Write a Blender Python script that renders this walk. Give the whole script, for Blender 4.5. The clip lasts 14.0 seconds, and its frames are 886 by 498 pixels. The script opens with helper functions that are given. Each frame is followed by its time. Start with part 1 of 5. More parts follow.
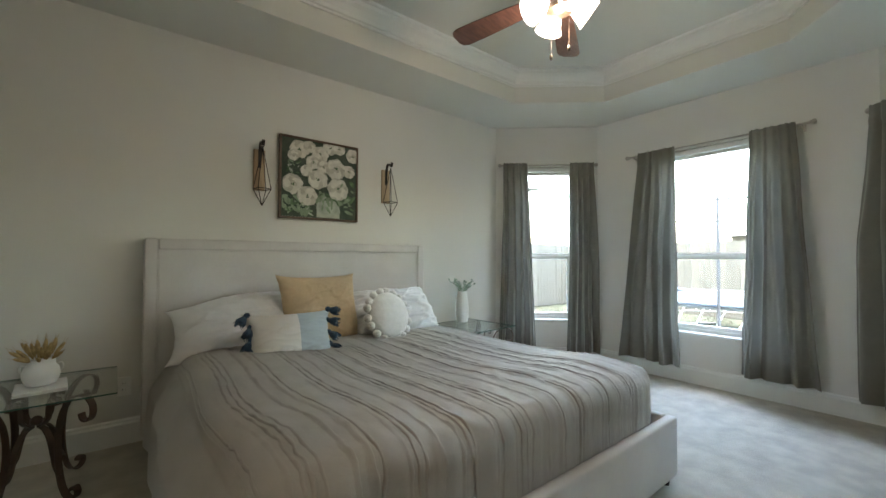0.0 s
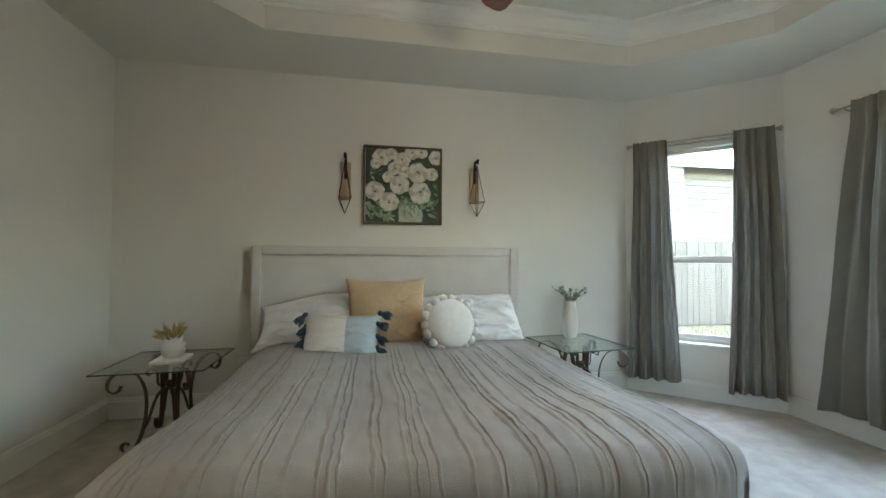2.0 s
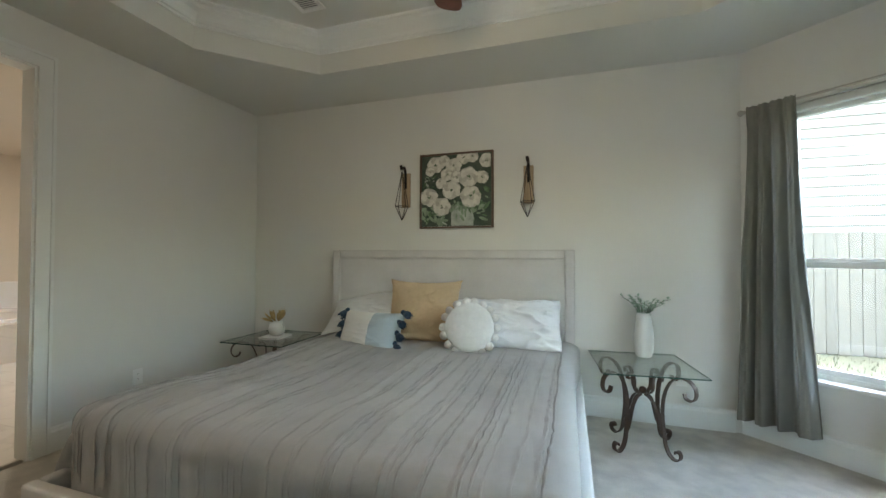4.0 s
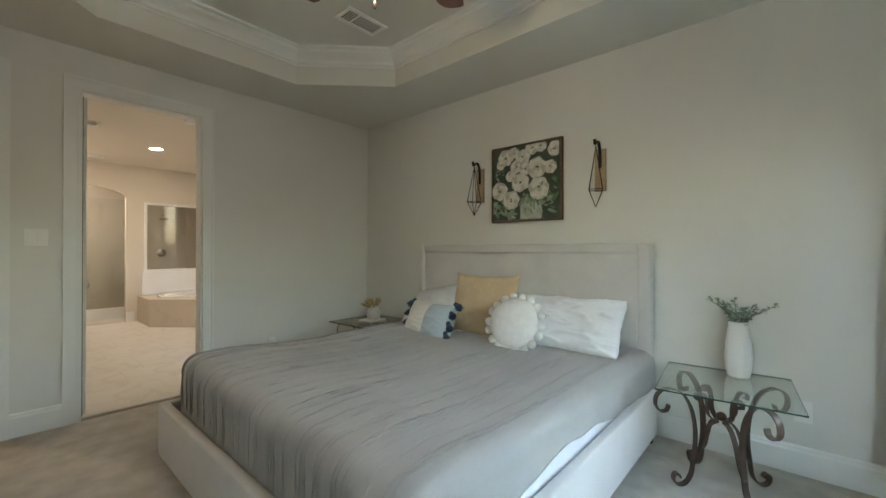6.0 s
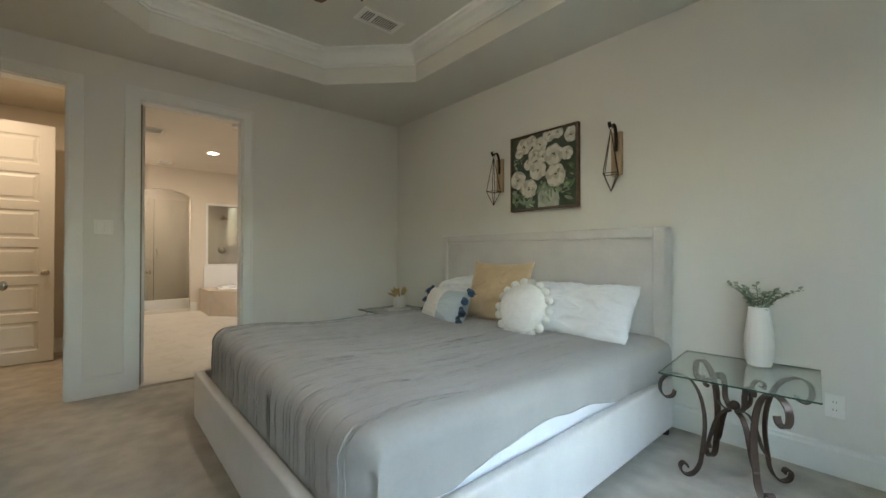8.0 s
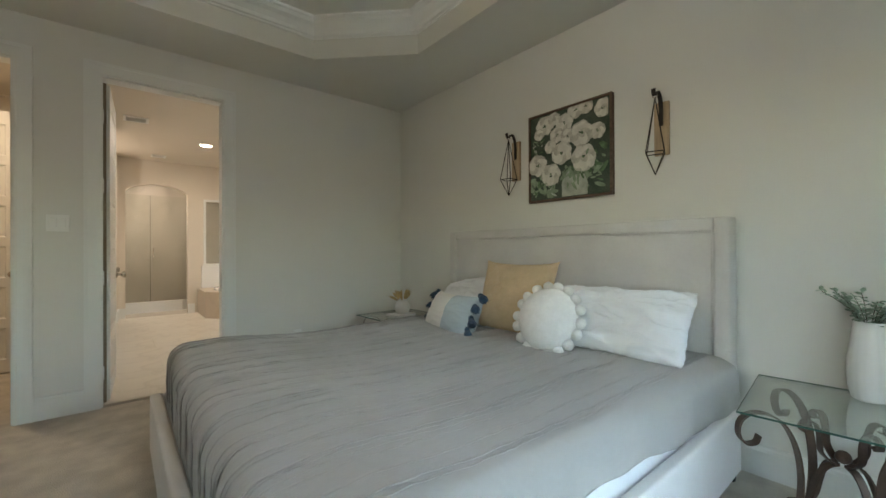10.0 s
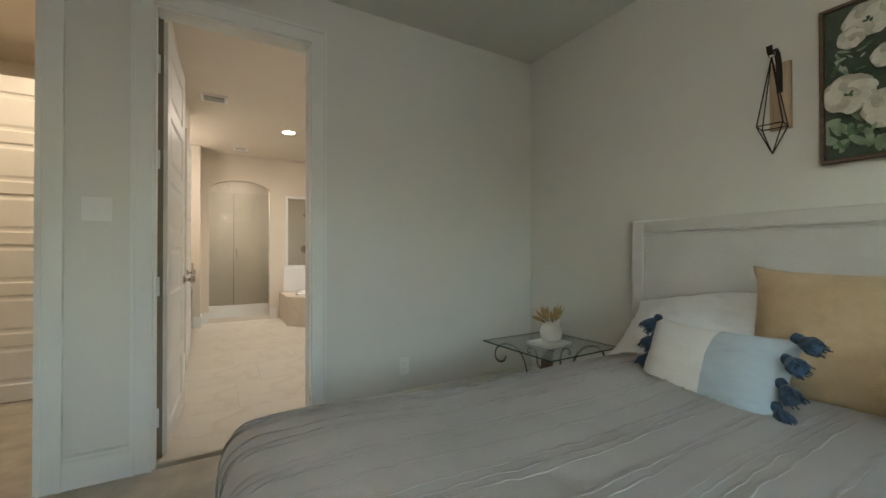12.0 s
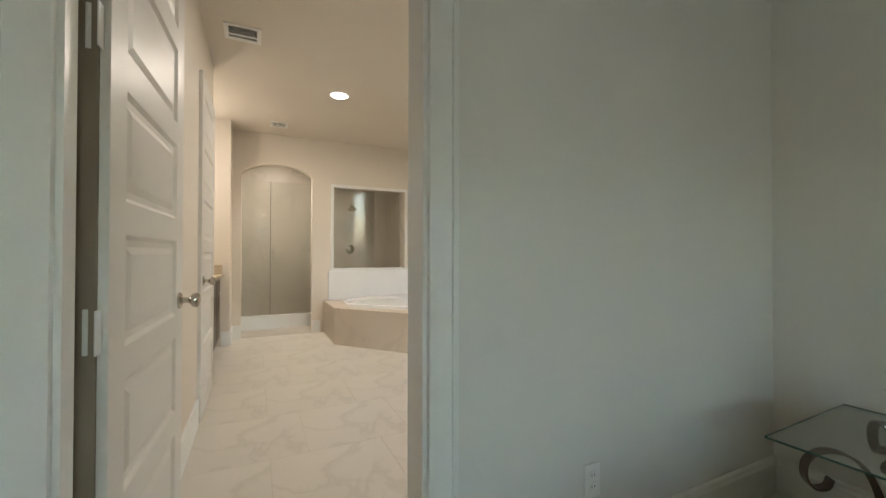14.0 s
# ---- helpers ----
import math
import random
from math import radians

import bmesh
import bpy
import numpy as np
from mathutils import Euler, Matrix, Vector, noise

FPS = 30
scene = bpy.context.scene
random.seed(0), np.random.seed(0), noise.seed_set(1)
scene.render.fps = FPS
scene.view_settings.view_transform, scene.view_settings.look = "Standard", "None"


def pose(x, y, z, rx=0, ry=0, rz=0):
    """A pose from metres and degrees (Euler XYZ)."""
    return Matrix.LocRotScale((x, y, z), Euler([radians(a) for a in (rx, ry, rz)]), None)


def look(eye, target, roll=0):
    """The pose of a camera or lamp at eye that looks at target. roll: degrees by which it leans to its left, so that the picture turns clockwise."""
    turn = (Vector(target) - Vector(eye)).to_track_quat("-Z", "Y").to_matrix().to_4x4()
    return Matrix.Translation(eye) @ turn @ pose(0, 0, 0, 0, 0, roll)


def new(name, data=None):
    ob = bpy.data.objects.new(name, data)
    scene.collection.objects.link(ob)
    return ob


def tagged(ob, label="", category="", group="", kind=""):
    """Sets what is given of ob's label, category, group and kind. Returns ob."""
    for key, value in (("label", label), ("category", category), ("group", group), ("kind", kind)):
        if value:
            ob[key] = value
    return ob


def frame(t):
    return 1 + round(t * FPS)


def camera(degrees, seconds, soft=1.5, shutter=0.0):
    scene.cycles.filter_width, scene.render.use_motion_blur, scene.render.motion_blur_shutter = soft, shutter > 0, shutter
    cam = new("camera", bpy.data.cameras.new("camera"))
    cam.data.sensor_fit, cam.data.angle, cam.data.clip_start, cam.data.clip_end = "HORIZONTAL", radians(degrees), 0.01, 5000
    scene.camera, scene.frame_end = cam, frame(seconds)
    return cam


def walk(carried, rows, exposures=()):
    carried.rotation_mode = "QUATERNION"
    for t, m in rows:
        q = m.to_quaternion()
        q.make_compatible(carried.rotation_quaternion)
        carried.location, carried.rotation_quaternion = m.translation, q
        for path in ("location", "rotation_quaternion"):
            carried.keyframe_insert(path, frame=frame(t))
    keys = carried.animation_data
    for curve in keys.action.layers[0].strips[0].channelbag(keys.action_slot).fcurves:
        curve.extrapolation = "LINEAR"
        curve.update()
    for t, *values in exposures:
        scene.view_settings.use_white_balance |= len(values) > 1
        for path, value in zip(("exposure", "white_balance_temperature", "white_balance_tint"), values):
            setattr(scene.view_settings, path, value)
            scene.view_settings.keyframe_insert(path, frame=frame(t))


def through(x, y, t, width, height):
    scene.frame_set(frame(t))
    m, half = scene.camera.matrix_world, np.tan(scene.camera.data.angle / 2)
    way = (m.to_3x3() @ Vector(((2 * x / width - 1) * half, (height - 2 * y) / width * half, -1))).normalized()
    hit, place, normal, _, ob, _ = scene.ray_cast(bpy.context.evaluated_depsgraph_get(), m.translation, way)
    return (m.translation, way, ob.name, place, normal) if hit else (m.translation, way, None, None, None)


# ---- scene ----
import itertools

cam = camera(96.9, 14.0)
PATH = [
    (0, (0.956, -0.304, 1.171), (2.197, 1.264, 1.22), 0.2),
    (0.5, (1.173, -0.298, 1.179), (2.233, 1.397, 1.227), 0.1),
    (1, (1.411, -0.322, 1.173), (2.259, 1.488, 1.239), 0.1),
    (1.5, (1.656, -0.388, 1.178), (2.269, 1.515, 1.253), 0.1),
    (2, (1.904, -0.433, 1.197), (2.269, 1.533, 1.248), 0.3),
    (2.5, (2.209, -0.451, 1.25), (2.301, 1.547, 1.275), 0.4),
    (3, (2.531, -0.469, 1.239), (2.366, 1.524, 1.275), 0.3),
    (5.5, (3.725, -0.152, 1.249), (2.561, 1.474, 1.259), 0.1),
    (6, (3.848, -0.06, 1.242), (2.522, 1.438, 1.249), 0.1),
    (6.5, (3.946, -0.018, 1.215), (2.497, 1.361, 1.219), -0.1),
    (7, (4.031, 0.005, 1.174), (2.531, 1.329, 1.182), -0.1),
    (7.5, (4.099, 0.039, 1.129), (2.594, 1.356, 1.143), -0.0),
    (9.8, (3.835, 0.385, 1.127), (2.309, 1.678, 1.144), 0.2),
    (10, (3.753, 0.429, 1.131), (2.21, 1.701, 1.136), -0.2),
    (10.5, (3.508, 0.496, 1.129), (1.9, 1.685, 1.14), -0.3),
    (11, (3.2, 0.533, 1.119), (1.512, 1.606, 1.129), -0.1),
    (11.5, (2.86, 0.568, 1.103), (1.145, 1.596, 1.121), -0.0),
    (12, (2.493, 0.607, 1.112), (0.761, 1.607, 1.129), -0.1),
    (12.5, (2.092, 0.628, 1.102), (0.333, 1.581, 1.122), 0.0),
    (13, (1.687, 0.658, 1.091), (-0.091, 1.573, 1.111), -0.3),
    (13.5, (1.34, 0.669, 1.106), (-0.451, 1.559, 1.123), -0.1),
    (14, (1.014, 0.679, 1.109), (-0.791, 1.539, 1.13), 0.1),
]
walk(cam, [(t, look(eye, target, roll)) for t, eye, target, roll in PATH], exposures=[(0.0, 5.46, 6850, 12.5), (3.0, 5.46, 6800, 12.0), (7.5, 5.28, 7150, 13.0), (10.0, 5.30, 7000, 12.0), (14.0, 5.46, 6500, 9.5)])

# ---- world and light ----
def make_world():
    w = bpy.data.worlds.new("overcast_sky")
    scene.world = w
    w.use_nodes = True
    nt = w.node_tree
    bg = nt.nodes["Background"]
    sky = nt.nodes.new("ShaderNodeTexSky")
    sky.sky_type = "NISHITA"
    sky.sun_disc = False
    sky.sun_elevation, sky.sun_rotation = radians(80), radians(270)
    sky.dust_density, sky.air_density, sky.ozone_density = 2.5, 1.6, 1.0
    nt.links.new(sky.outputs[0], bg.inputs[0])
    bg.inputs[1].default_value = 0.15


make_world()


def lamp(name, kind, where, power, colour, size=0.1, turn=(0, 0, 0)):
    data = bpy.data.lights.new(name, kind)
    data.energy, data.color = power, colour
    if kind == "SUN":
        data.angle = radians(size)
    elif kind == "AREA":
        data.shape, data.size = "DISK", size
    else:
        data.shadow_soft_size = size
    ob = new(name, data)
    ob.matrix_basis = pose(*where, *turn)
    return ob


lamp("sun", "SUN", (0, 0, 12), 0.3, (1.0, 0.97, 0.93), 25, (8, 0, -90))
FAN = (2.655, 0.885)
lamp("fan_bulb_light", "POINT", (FAN[0], FAN[1], 2.33), 0.35, (1.0, 0.86, 0.66), 0.07)
lamp("bath_recessed_light", "AREA", (-3.0, 1.43, 2.685), 0.38, (1.0, 0.88, 0.77), 0.14)
# bare point source added out of view in the vanity recess, warm fill
lamp("bath_vanity_fill", "POINT", (-3.7, -0.15, 2.1), 0.38, (1.0, 0.89, 0.79), 0.08)
# added fill with no fixture, brightens the bathroom near its door
lamp("bath_entry_fill", "AREA", (-1.4, 1.75, 2.685), 0.33, (1.0, 0.89, 0.79), 0.14)
# unseen fill put behind the arch to brighten the shower tiles evenly
lamp("shower_fill", "AREA", (-5.05, 0.95, 2.66), 0.50, (1.0, 0.90, 0.80), 0.3)
# added warm fill for the closet hall, its source is not in view
lamp("closet_fill", "AREA", (-0.9, -0.7, 2.68), 0.42, (1.0, 0.80, 0.58), 0.2)


# ---- materials ----
def material(name, colour, rough=0.6, metal=0.0, var=0.06, scale=3.0, fine=180.0, bump=0.1, depth=0.002, stain=None, amount=0.0, coat=0.0, island=0.0):
    m = bpy.data.materials.new(name)
    m.use_nodes = True
    nt = m.node_tree
    b = nt.nodes["Principled BSDF"]
    b.inputs["Roughness"].default_value = rough
    b.inputs["Metallic"].default_value = metal
    b.inputs["Coat Weight"].default_value = coat
    tc = nt.nodes.new("ShaderNodeTexCoord")
    big = nt.nodes.new("ShaderNodeTexNoise")
    big.inputs["Scale"].default_value, big.inputs["Detail"].default_value = scale, 5
    small = nt.nodes.new("ShaderNodeTexNoise")
    small.inputs["Scale"].default_value, small.inputs["Detail"].default_value = fine, 3
    for n in (big, small):
        nt.links.new(tc.outputs["Object"], n.inputs["Vector"])
    mix = nt.nodes.new("ShaderNodeMix")
    mix.data_type = "RGBA"
    lo = [c * (1 - var) for c in colour] if stain is None else [c + (s - c) * amount for c, s in zip(colour, stain)]
    hi = [min(1, c * (1 + var)) for c in colour]
    mix.inputs[6].default_value, mix.inputs[7].default_value = (*lo, 1), (*hi, 1)
    ramp = nt.nodes.new("ShaderNodeMapRange")
    ramp.inputs["From Min"].default_value, ramp.inputs["From Max"].default_value = 0.35, 0.65
    nt.links.new(big.outputs["Fac"], ramp.inputs["Value"])
    nt.links.new(ramp.outputs[0], mix.inputs[0])
    grain = nt.nodes.new("ShaderNodeMix")
    grain.data_type, grain.blend_type = "RGBA", "MULTIPLY"
    grain.inputs[0].default_value = 0.5
    g2 = nt.nodes.new("ShaderNodeMapRange")
    g2.inputs["From Min"].default_value, g2.inputs["From Max"].default_value = 0.3, 0.7
    g2.inputs["To Min"].default_value, g2.inputs["To Max"].default_value = 1 - var * 1.5, 1.0
    nt.links.new(small.outputs["Fac"], g2.inputs["Value"])
    nt.links.new(mix.outputs[2], grain.inputs[6])
    nt.links.new(g2.outputs[0], grain.inputs[7])
    last = grain.outputs[2]
    if island:
        info = nt.nodes.new("ShaderNodeObjectInfo")
        r = nt.nodes.new("ShaderNodeMapRange")
        r.inputs["To Min"].default_value, r.inputs["To Max"].default_value = 1 - island, 1 + island * 0.3
        nt.links.new(info.outputs["Random"], r.inputs["Value"])
        v = nt.nodes.new("ShaderNodeMix")
        v.data_type, v.blend_type = "RGBA", "MULTIPLY"
        v.inputs[0].default_value = 1.0
        nt.links.new(last, v.inputs[6])
        nt.links.new(r.outputs[0], v.inputs[7])
        last = v.outputs[2]
    nt.links.new(last, b.inputs["Base Color"])
    if bump:
        bp = nt.nodes.new("ShaderNodeBump")
        bp.inputs["Strength"].default_value, bp.inputs["Distance"].default_value = bump, depth
        nt.links.new(small.outputs["Fac"], bp.inputs["Height"])
        nt.links.new(bp.outputs[0], b.inputs["Normal"])
    return m


def glass_material(name, tint=(1, 1, 1), rough=0.0, clear=False, gloss=0.04):
    m = bpy.data.materials.new(name)
    m.use_nodes = True
    nt = m.node_tree
    b = nt.nodes["Principled BSDF"]
    if clear:
        nt.nodes.remove(b)
        t, g = nt.nodes.new("ShaderNodeBsdfTransparent"), nt.nodes.new("ShaderNodeBsdfGlossy")
        g.inputs["Roughness"].default_value = rough
        t.inputs[0].default_value = (*tint, 1)
        f = nt.nodes.new("ShaderNodeLayerWeight")
        f.inputs["Blend"].default_value = 0.5
        pw = nt.nodes.new("ShaderNodeMath")
        pw.operation = "POWER"
        pw.inputs[1].default_value = 4.0
        ad = nt.nodes.new("ShaderNodeMath")
        ad.operation = "MULTIPLY_ADD"
        ad.inputs[1].default_value, ad.inputs[2].default_value = 0.85, gloss
        nt.links.new(f.outputs["Facing"], pw.inputs[0])
        nt.links.new(pw.outputs[0], ad.inputs[0])
        mx = nt.nodes.new("ShaderNodeMixShader")
        for a, c in ((ad.outputs[0], mx.inputs[0]), (t.outputs[0], mx.inputs[1]), (g.outputs[0], mx.inputs[2]), (mx.outputs[0], nt.nodes["Material Output"].inputs[0])):
            nt.links.new(a, c)
        return m
    b.inputs["Base Color"].default_value = (*tint, 1)
    b.inputs["Transmission Weight"].default_value = 1.0
    b.inputs["Roughness"].default_value = rough
    b.inputs["IOR"].default_value = 1.5
    return m


def glow_material(name, colour, strength):
    m = bpy.data.materials.new(name)
    m.use_nodes = True
    b = m.node_tree.nodes["Principled BSDF"]
    b.inputs["Base Color"].default_value = (0.85, 0.83, 0.8, 1)
    b.inputs["Emission Color"].default_value = (*colour, 1)
    b.inputs["Emission Strength"].default_value = strength
    return m


def cloth_material(name, colour, through=0.0, weave=900.0, rough=0.9, var=0.06, bump=0.25, scale=4.0, sheen=0.2, gloss=0.2):
    """A woven cloth with crossed threads; through: the share of the light that passes."""
    m = material(name, colour, rough, var=var, scale=scale, fine=60, bump=0)
    nt = m.node_tree
    b = nt.nodes["Principled BSDF"]
    b.inputs["Sheen Weight"].default_value = sheen
    b.inputs["Specular IOR Level"].default_value = gloss
    tc = nt.nodes.new("ShaderNodeTexCoord")
    v = nt.nodes.new("ShaderNodeTexVoronoi")
    v.inputs["Scale"].default_value = weave * 0.5
    n = nt.nodes.new("ShaderNodeTexNoise")
    n.inputs["Scale"].default_value, n.inputs["Detail"].default_value = 22, 4
    add = nt.nodes.new("ShaderNodeMath")
    add.operation = "ADD"
    for o in (v, n):
        nt.links.new(tc.outputs["Object"], o.inputs["Vector"])
    nt.links.new(v.outputs["Distance"], add.inputs[0])
    nt.links.new(n.outputs["Fac"], add.inputs[1])
    bp = nt.nodes.new("ShaderNodeBump")
    bp.inputs["Strength"].default_value, bp.inputs["Distance"].default_value = bump, 0.004
    nt.links.new(add.outputs[0], bp.inputs["Height"])
    nt.links.new(bp.outputs[0], b.inputs["Normal"])
    if through:
        t = nt.nodes.new("ShaderNodeBsdfTranslucent")
        t.inputs[0].default_value = (*[min(1, c * 1.5) for c in colour], 1)
        mx = nt.nodes.new("ShaderNodeMixShader")
        mx.inputs[0].default_value = through
        nt.links.new(b.outputs[0], mx.inputs[1])
        nt.links.new(t.outputs[0], mx.inputs[2])
        nt.links.new(mx.outputs[0], nt.nodes["Material Output"].inputs[0])
    return m


def wood_material(name, dark, light, rough=0.45, axis=0, scale=9.0, island=0.0):
    m = material(name, light, rough, var=0.08, stain=dark, amount=0.6, scale=scale, fine=260, bump=0.12, island=island)
    nt = m.node_tree
    mp = nt.nodes.new("ShaderNodeMapping")
    s = [6.0, 6.0, 6.0]
    s[axis] = 0.35
    mp.inputs["Scale"].default_value = s
    tc = [n for n in nt.nodes if n.type == "TEX_COORD"][0]
    nt.links.new(tc.outputs["Object"], mp.inputs["Vector"])
    for n in nt.nodes:
        if n.type == "TEX_NOISE":
            nt.links.new(mp.outputs[0], n.inputs["Vector"])
    return m


def marble_material(name, colour, vein, rough=0.25):
    m = material(name, colour, rough, var=0.03, scale=1.5, fine=40, bump=0.02)
    nt = m.node_tree
    b = nt.nodes["Principled BSDF"]
    src = b.inputs["Base Color"].links[0].from_socket
    tc = nt.nodes.new("ShaderNodeTexCoord")
    n = nt.nodes.new("ShaderNodeTexNoise")
    n.inputs["Scale"].default_value, n.inputs["Detail"].default_value, n.inputs["Distortion"].default_value = 1.3, 6, 1.2
    nt.links.new(tc.outputs["Object"], n.inputs["Vector"])
    sub = nt.nodes.new("ShaderNodeMath")
    sub.operation = "SUBTRACT"
    sub.inputs[1].default_value = 0.5
    ab = nt.nodes.new("ShaderNodeMath")
    ab.operation = "ABSOLUTE"
    mr = nt.nodes.new("ShaderNodeMapRange")
    mr.inputs["From Max"].default_value = 0.03
    mr.inputs["To Min"].default_value, mr.inputs["To Max"].default_value = 0.35, 0.0
    mx = nt.nodes.new("ShaderNodeMix")
    mx.data_type = "RGBA"
    mx.inputs[7].default_value = (*vein, 1)
    nt.links.new(n.outputs["Fac"], sub.inputs[0])
    nt.links.new(sub.outputs[0], ab.inputs[0])
    nt.links.new(ab.outputs[0], mr.inputs["Value"])
    nt.links.new(mr.outputs[0], mx.inputs[0])
    nt.links.new(src, mx.inputs[6])
    nt.links.new(mx.outputs[2], b.inputs["Base Color"])
    return m


WALL = material("grey_wall_paint", (0.70, 0.695, 0.652), 0.75, var=0.02, scale=0.8, fine=140, bump=0.12, depth=0.0015)
CEIL = material("ceiling_paint", (0.675, 0.672, 0.62), 0.85, var=0.02, scale=0.8, fine=90, bump=0.25, depth=0.003)
TRIM = material("white_trim_paint", (0.75, 0.76, 0.73), 0.35, var=0.02, scale=2, fine=60, bump=0.03)
DOORP = material("white_door_paint", (0.66, 0.645, 0.60), 0.42, var=0.02, scale=2, fine=60, bump=0.03)
CARPET = material("cream_carpet", (0.55, 0.512, 0.443), 0.97, var=0.12, scale=7, fine=170, bump=0.9, depth=0.012)
BATHW = material("cream_wall_paint", (0.68, 0.62, 0.53), 0.7, var=0.02, scale=0.8, fine=140, bump=0.08)
TILEF = marble_material("pale_marble_tile", (0.60, 0.565, 0.49), (0.42, 0.385, 0.32), 0.36)
GROUT = material("pale_grout", (0.48, 0.445, 0.38), 0.9, var=0.05)
SHOWER = marble_material("tan_shower_tile", (0.52, 0.48, 0.41), (0.36, 0.33, 0.27), 0.35)
TUBDECK = marble_material("beige_tub_tile", (0.55, 0.47, 0.37), (0.42, 0.36, 0.28), 0.35)
ACRYL = material("white_acrylic", (0.8, 0.8, 0.78), 0.15, var=0.01, bump=0)
VINYL = material("white_vinyl", (0.72, 0.73, 0.70), 0.4, var=0.02, bump=0.02)
PANE = glass_material("window_glass", (0.90, 0.93, 0.91), clear=True)
SHGLASS = glass_material("shower_glass", (0.96, 0.965, 0.95), clear=True, gloss=0.012)
TABLEGLASS = glass_material("green_table_glass", (0.93, 0.965, 0.95), clear=True)
GLASSEDGE = material("green_glass_edge", (0.05, 0.12, 0.10), 0.15, var=0.05, bump=0)
CURTAIN = cloth_material("grey_curtain_cloth", (0.200, 0.196, 0.168), through=0.09, weave=700, bump=0.15)
ROD = material("brushed_nickel", (0.45, 0.43, 0.39), 0.35, 0.9, var=0.05, bump=0.03)
CHROME = material("satin_nickel", (0.55, 0.52, 0.47), 0.25, 1.0, var=0.03, bump=0)
IRON = material("bronzed_iron", (0.085, 0.062, 0.050), 0.42, 0.65, var=0.3, scale=14, fine=220, bump=0.3, depth=0.001, stain=(0.20, 0.13, 0.09), amount=0.5)
BLACKIRON = material("black_iron", (0.03, 0.027, 0.024), 0.5, 0.6, var=0.2, scale=20, bump=0.15)
UPHOL = cloth_material("oatmeal_linen", (0.63, 0.61, 0.585), weave=1000, bump=0.2, var=0.04)
SHEET = cloth_material("white_sheet", (0.78, 0.79, 0.80), weave=1400, bump=0.15, var=0.02)
WHITEP = cloth_material("white_pillow_cotton", (0.76, 0.77, 0.78), weave=1400, bump=0.2, var=0.02)
CREAMP = cloth_material("cream_pillow_cotton", (0.76, 0.75, 0.715), weave=1100, bump=0.15, var=0.02)
BLUEP = cloth_material("pale_blue_cotton", (0.43, 0.51, 0.55), weave=1100, bump=0.15, var=0.03)
NAVY = cloth_material("slate_blue_yarn", (0.04, 0.085, 0.14), weave=500, bump=0.4, var=0.2, scale=60)
MUSTARD = cloth_material("mustard_linen", (0.60, 0.445, 0.275), weave=600, bump=0.5, var=0.07, scale=7)
FUR = cloth_material("white_plush", (0.82, 0.82, 0.79), weave=1100, bump=0.5, var=0.03, scale=30)
COVER = cloth_material("taupe_ruffled_cotton", (0.39, 0.378, 0.355), gloss=0.6, rough=0.55, sheen=0.15, weave=900, bump=0.4, var=0.06, scale=3)
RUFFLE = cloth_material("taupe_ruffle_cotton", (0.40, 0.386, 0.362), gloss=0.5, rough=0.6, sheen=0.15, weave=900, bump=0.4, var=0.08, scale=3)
PORCELAIN = material("white_glazed_ceramic", (0.74, 0.74, 0.71), 0.28, var=0.02, scale=5, bump=0.02)
LEAF = material("eucalyptus_leaf", (0.31, 0.41, 0.32), 0.6, var=0.25, scale=40, bump=0.1)
STEM = material("brown_stem", (0.09, 0.07, 0.05), 0.7, var=0.2)
WHEAT = material("dried_wheat", (0.50, 0.36, 0.16), 0.8, var=0.25, scale=40, bump=0.4)
BOARD = wood_material("weathered_board", (0.24, 0.16, 0.10), (0.46, 0.34, 0.22), 0.7, axis=2)
FRAMEW = wood_material("walnut_frame", (0.07, 0.045, 0.03), (0.15, 0.10, 0.07), 0.6, axis=0)
BLADE = wood_material("walnut_blade", (0.055, 0.025, 0.018), (0.13, 0.06, 0.045), 0.35, axis=0)
CABINET = wood_material("espresso_cabinet", (0.03, 0.018, 0.012), (0.07, 0.045, 0.03), 0.4, axis=2)
GRANITE = material("beige_granite", (0.5, 0.41, 0.29), 0.2, var=0.2, scale=60, fine=200, bump=0.02)
PLASTIC = material("white_plastic", (0.80, 0.80, 0.77), 0.35, var=0.01, bump=0)
DARKSLOT = material("dark_slot", (0.02, 0.02, 0.02), 0.8, var=0.05, bump=0)
SHADE = glow_material("lit_frosted_shade", (1.0, 0.95, 0.86), 0.12)
LENS = glow_material("lit_downlight_lens", (1.0, 0.9, 0.72), 2.0)
PAINTBG = material("canvas_green", (0.03, 0.055, 0.038), 0.8, var=0.5, scale=9, fine=200, bump=0.3, stain=(0.13, 0.16, 0.12), amount=0.6)
PETAL = material("painted_cream_petal", (0.65, 0.635, 0.57), 0.8, var=0.10, scale=24, fine=160, bump=0.5)
PETAL2 = material("painted_grey_petal", (0.51, 0.495, 0.43), 0.8, var=0.16, scale=30, fine=160, bump=0.5)
PAINTLEAF = material("painted_leaf", (0.11, 0.19, 0.10), 0.8, var=0.35, scale=25, fine=160, bump=0.5)
PAINTLEAF2 = material("painted_pale_leaf", (0.24, 0.32, 0.22), 0.8, var=0.25, scale=25, fine=160, bump=0.5)
PAINTVASE = material("painted_pale_vase", (0.42, 0.46, 0.40), 0.8, var=0.2, scale=14, fine=160, bump=0.5)
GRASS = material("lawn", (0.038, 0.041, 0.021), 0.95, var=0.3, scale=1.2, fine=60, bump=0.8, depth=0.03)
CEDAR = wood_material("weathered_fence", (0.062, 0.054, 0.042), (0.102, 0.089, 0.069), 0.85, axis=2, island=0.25)
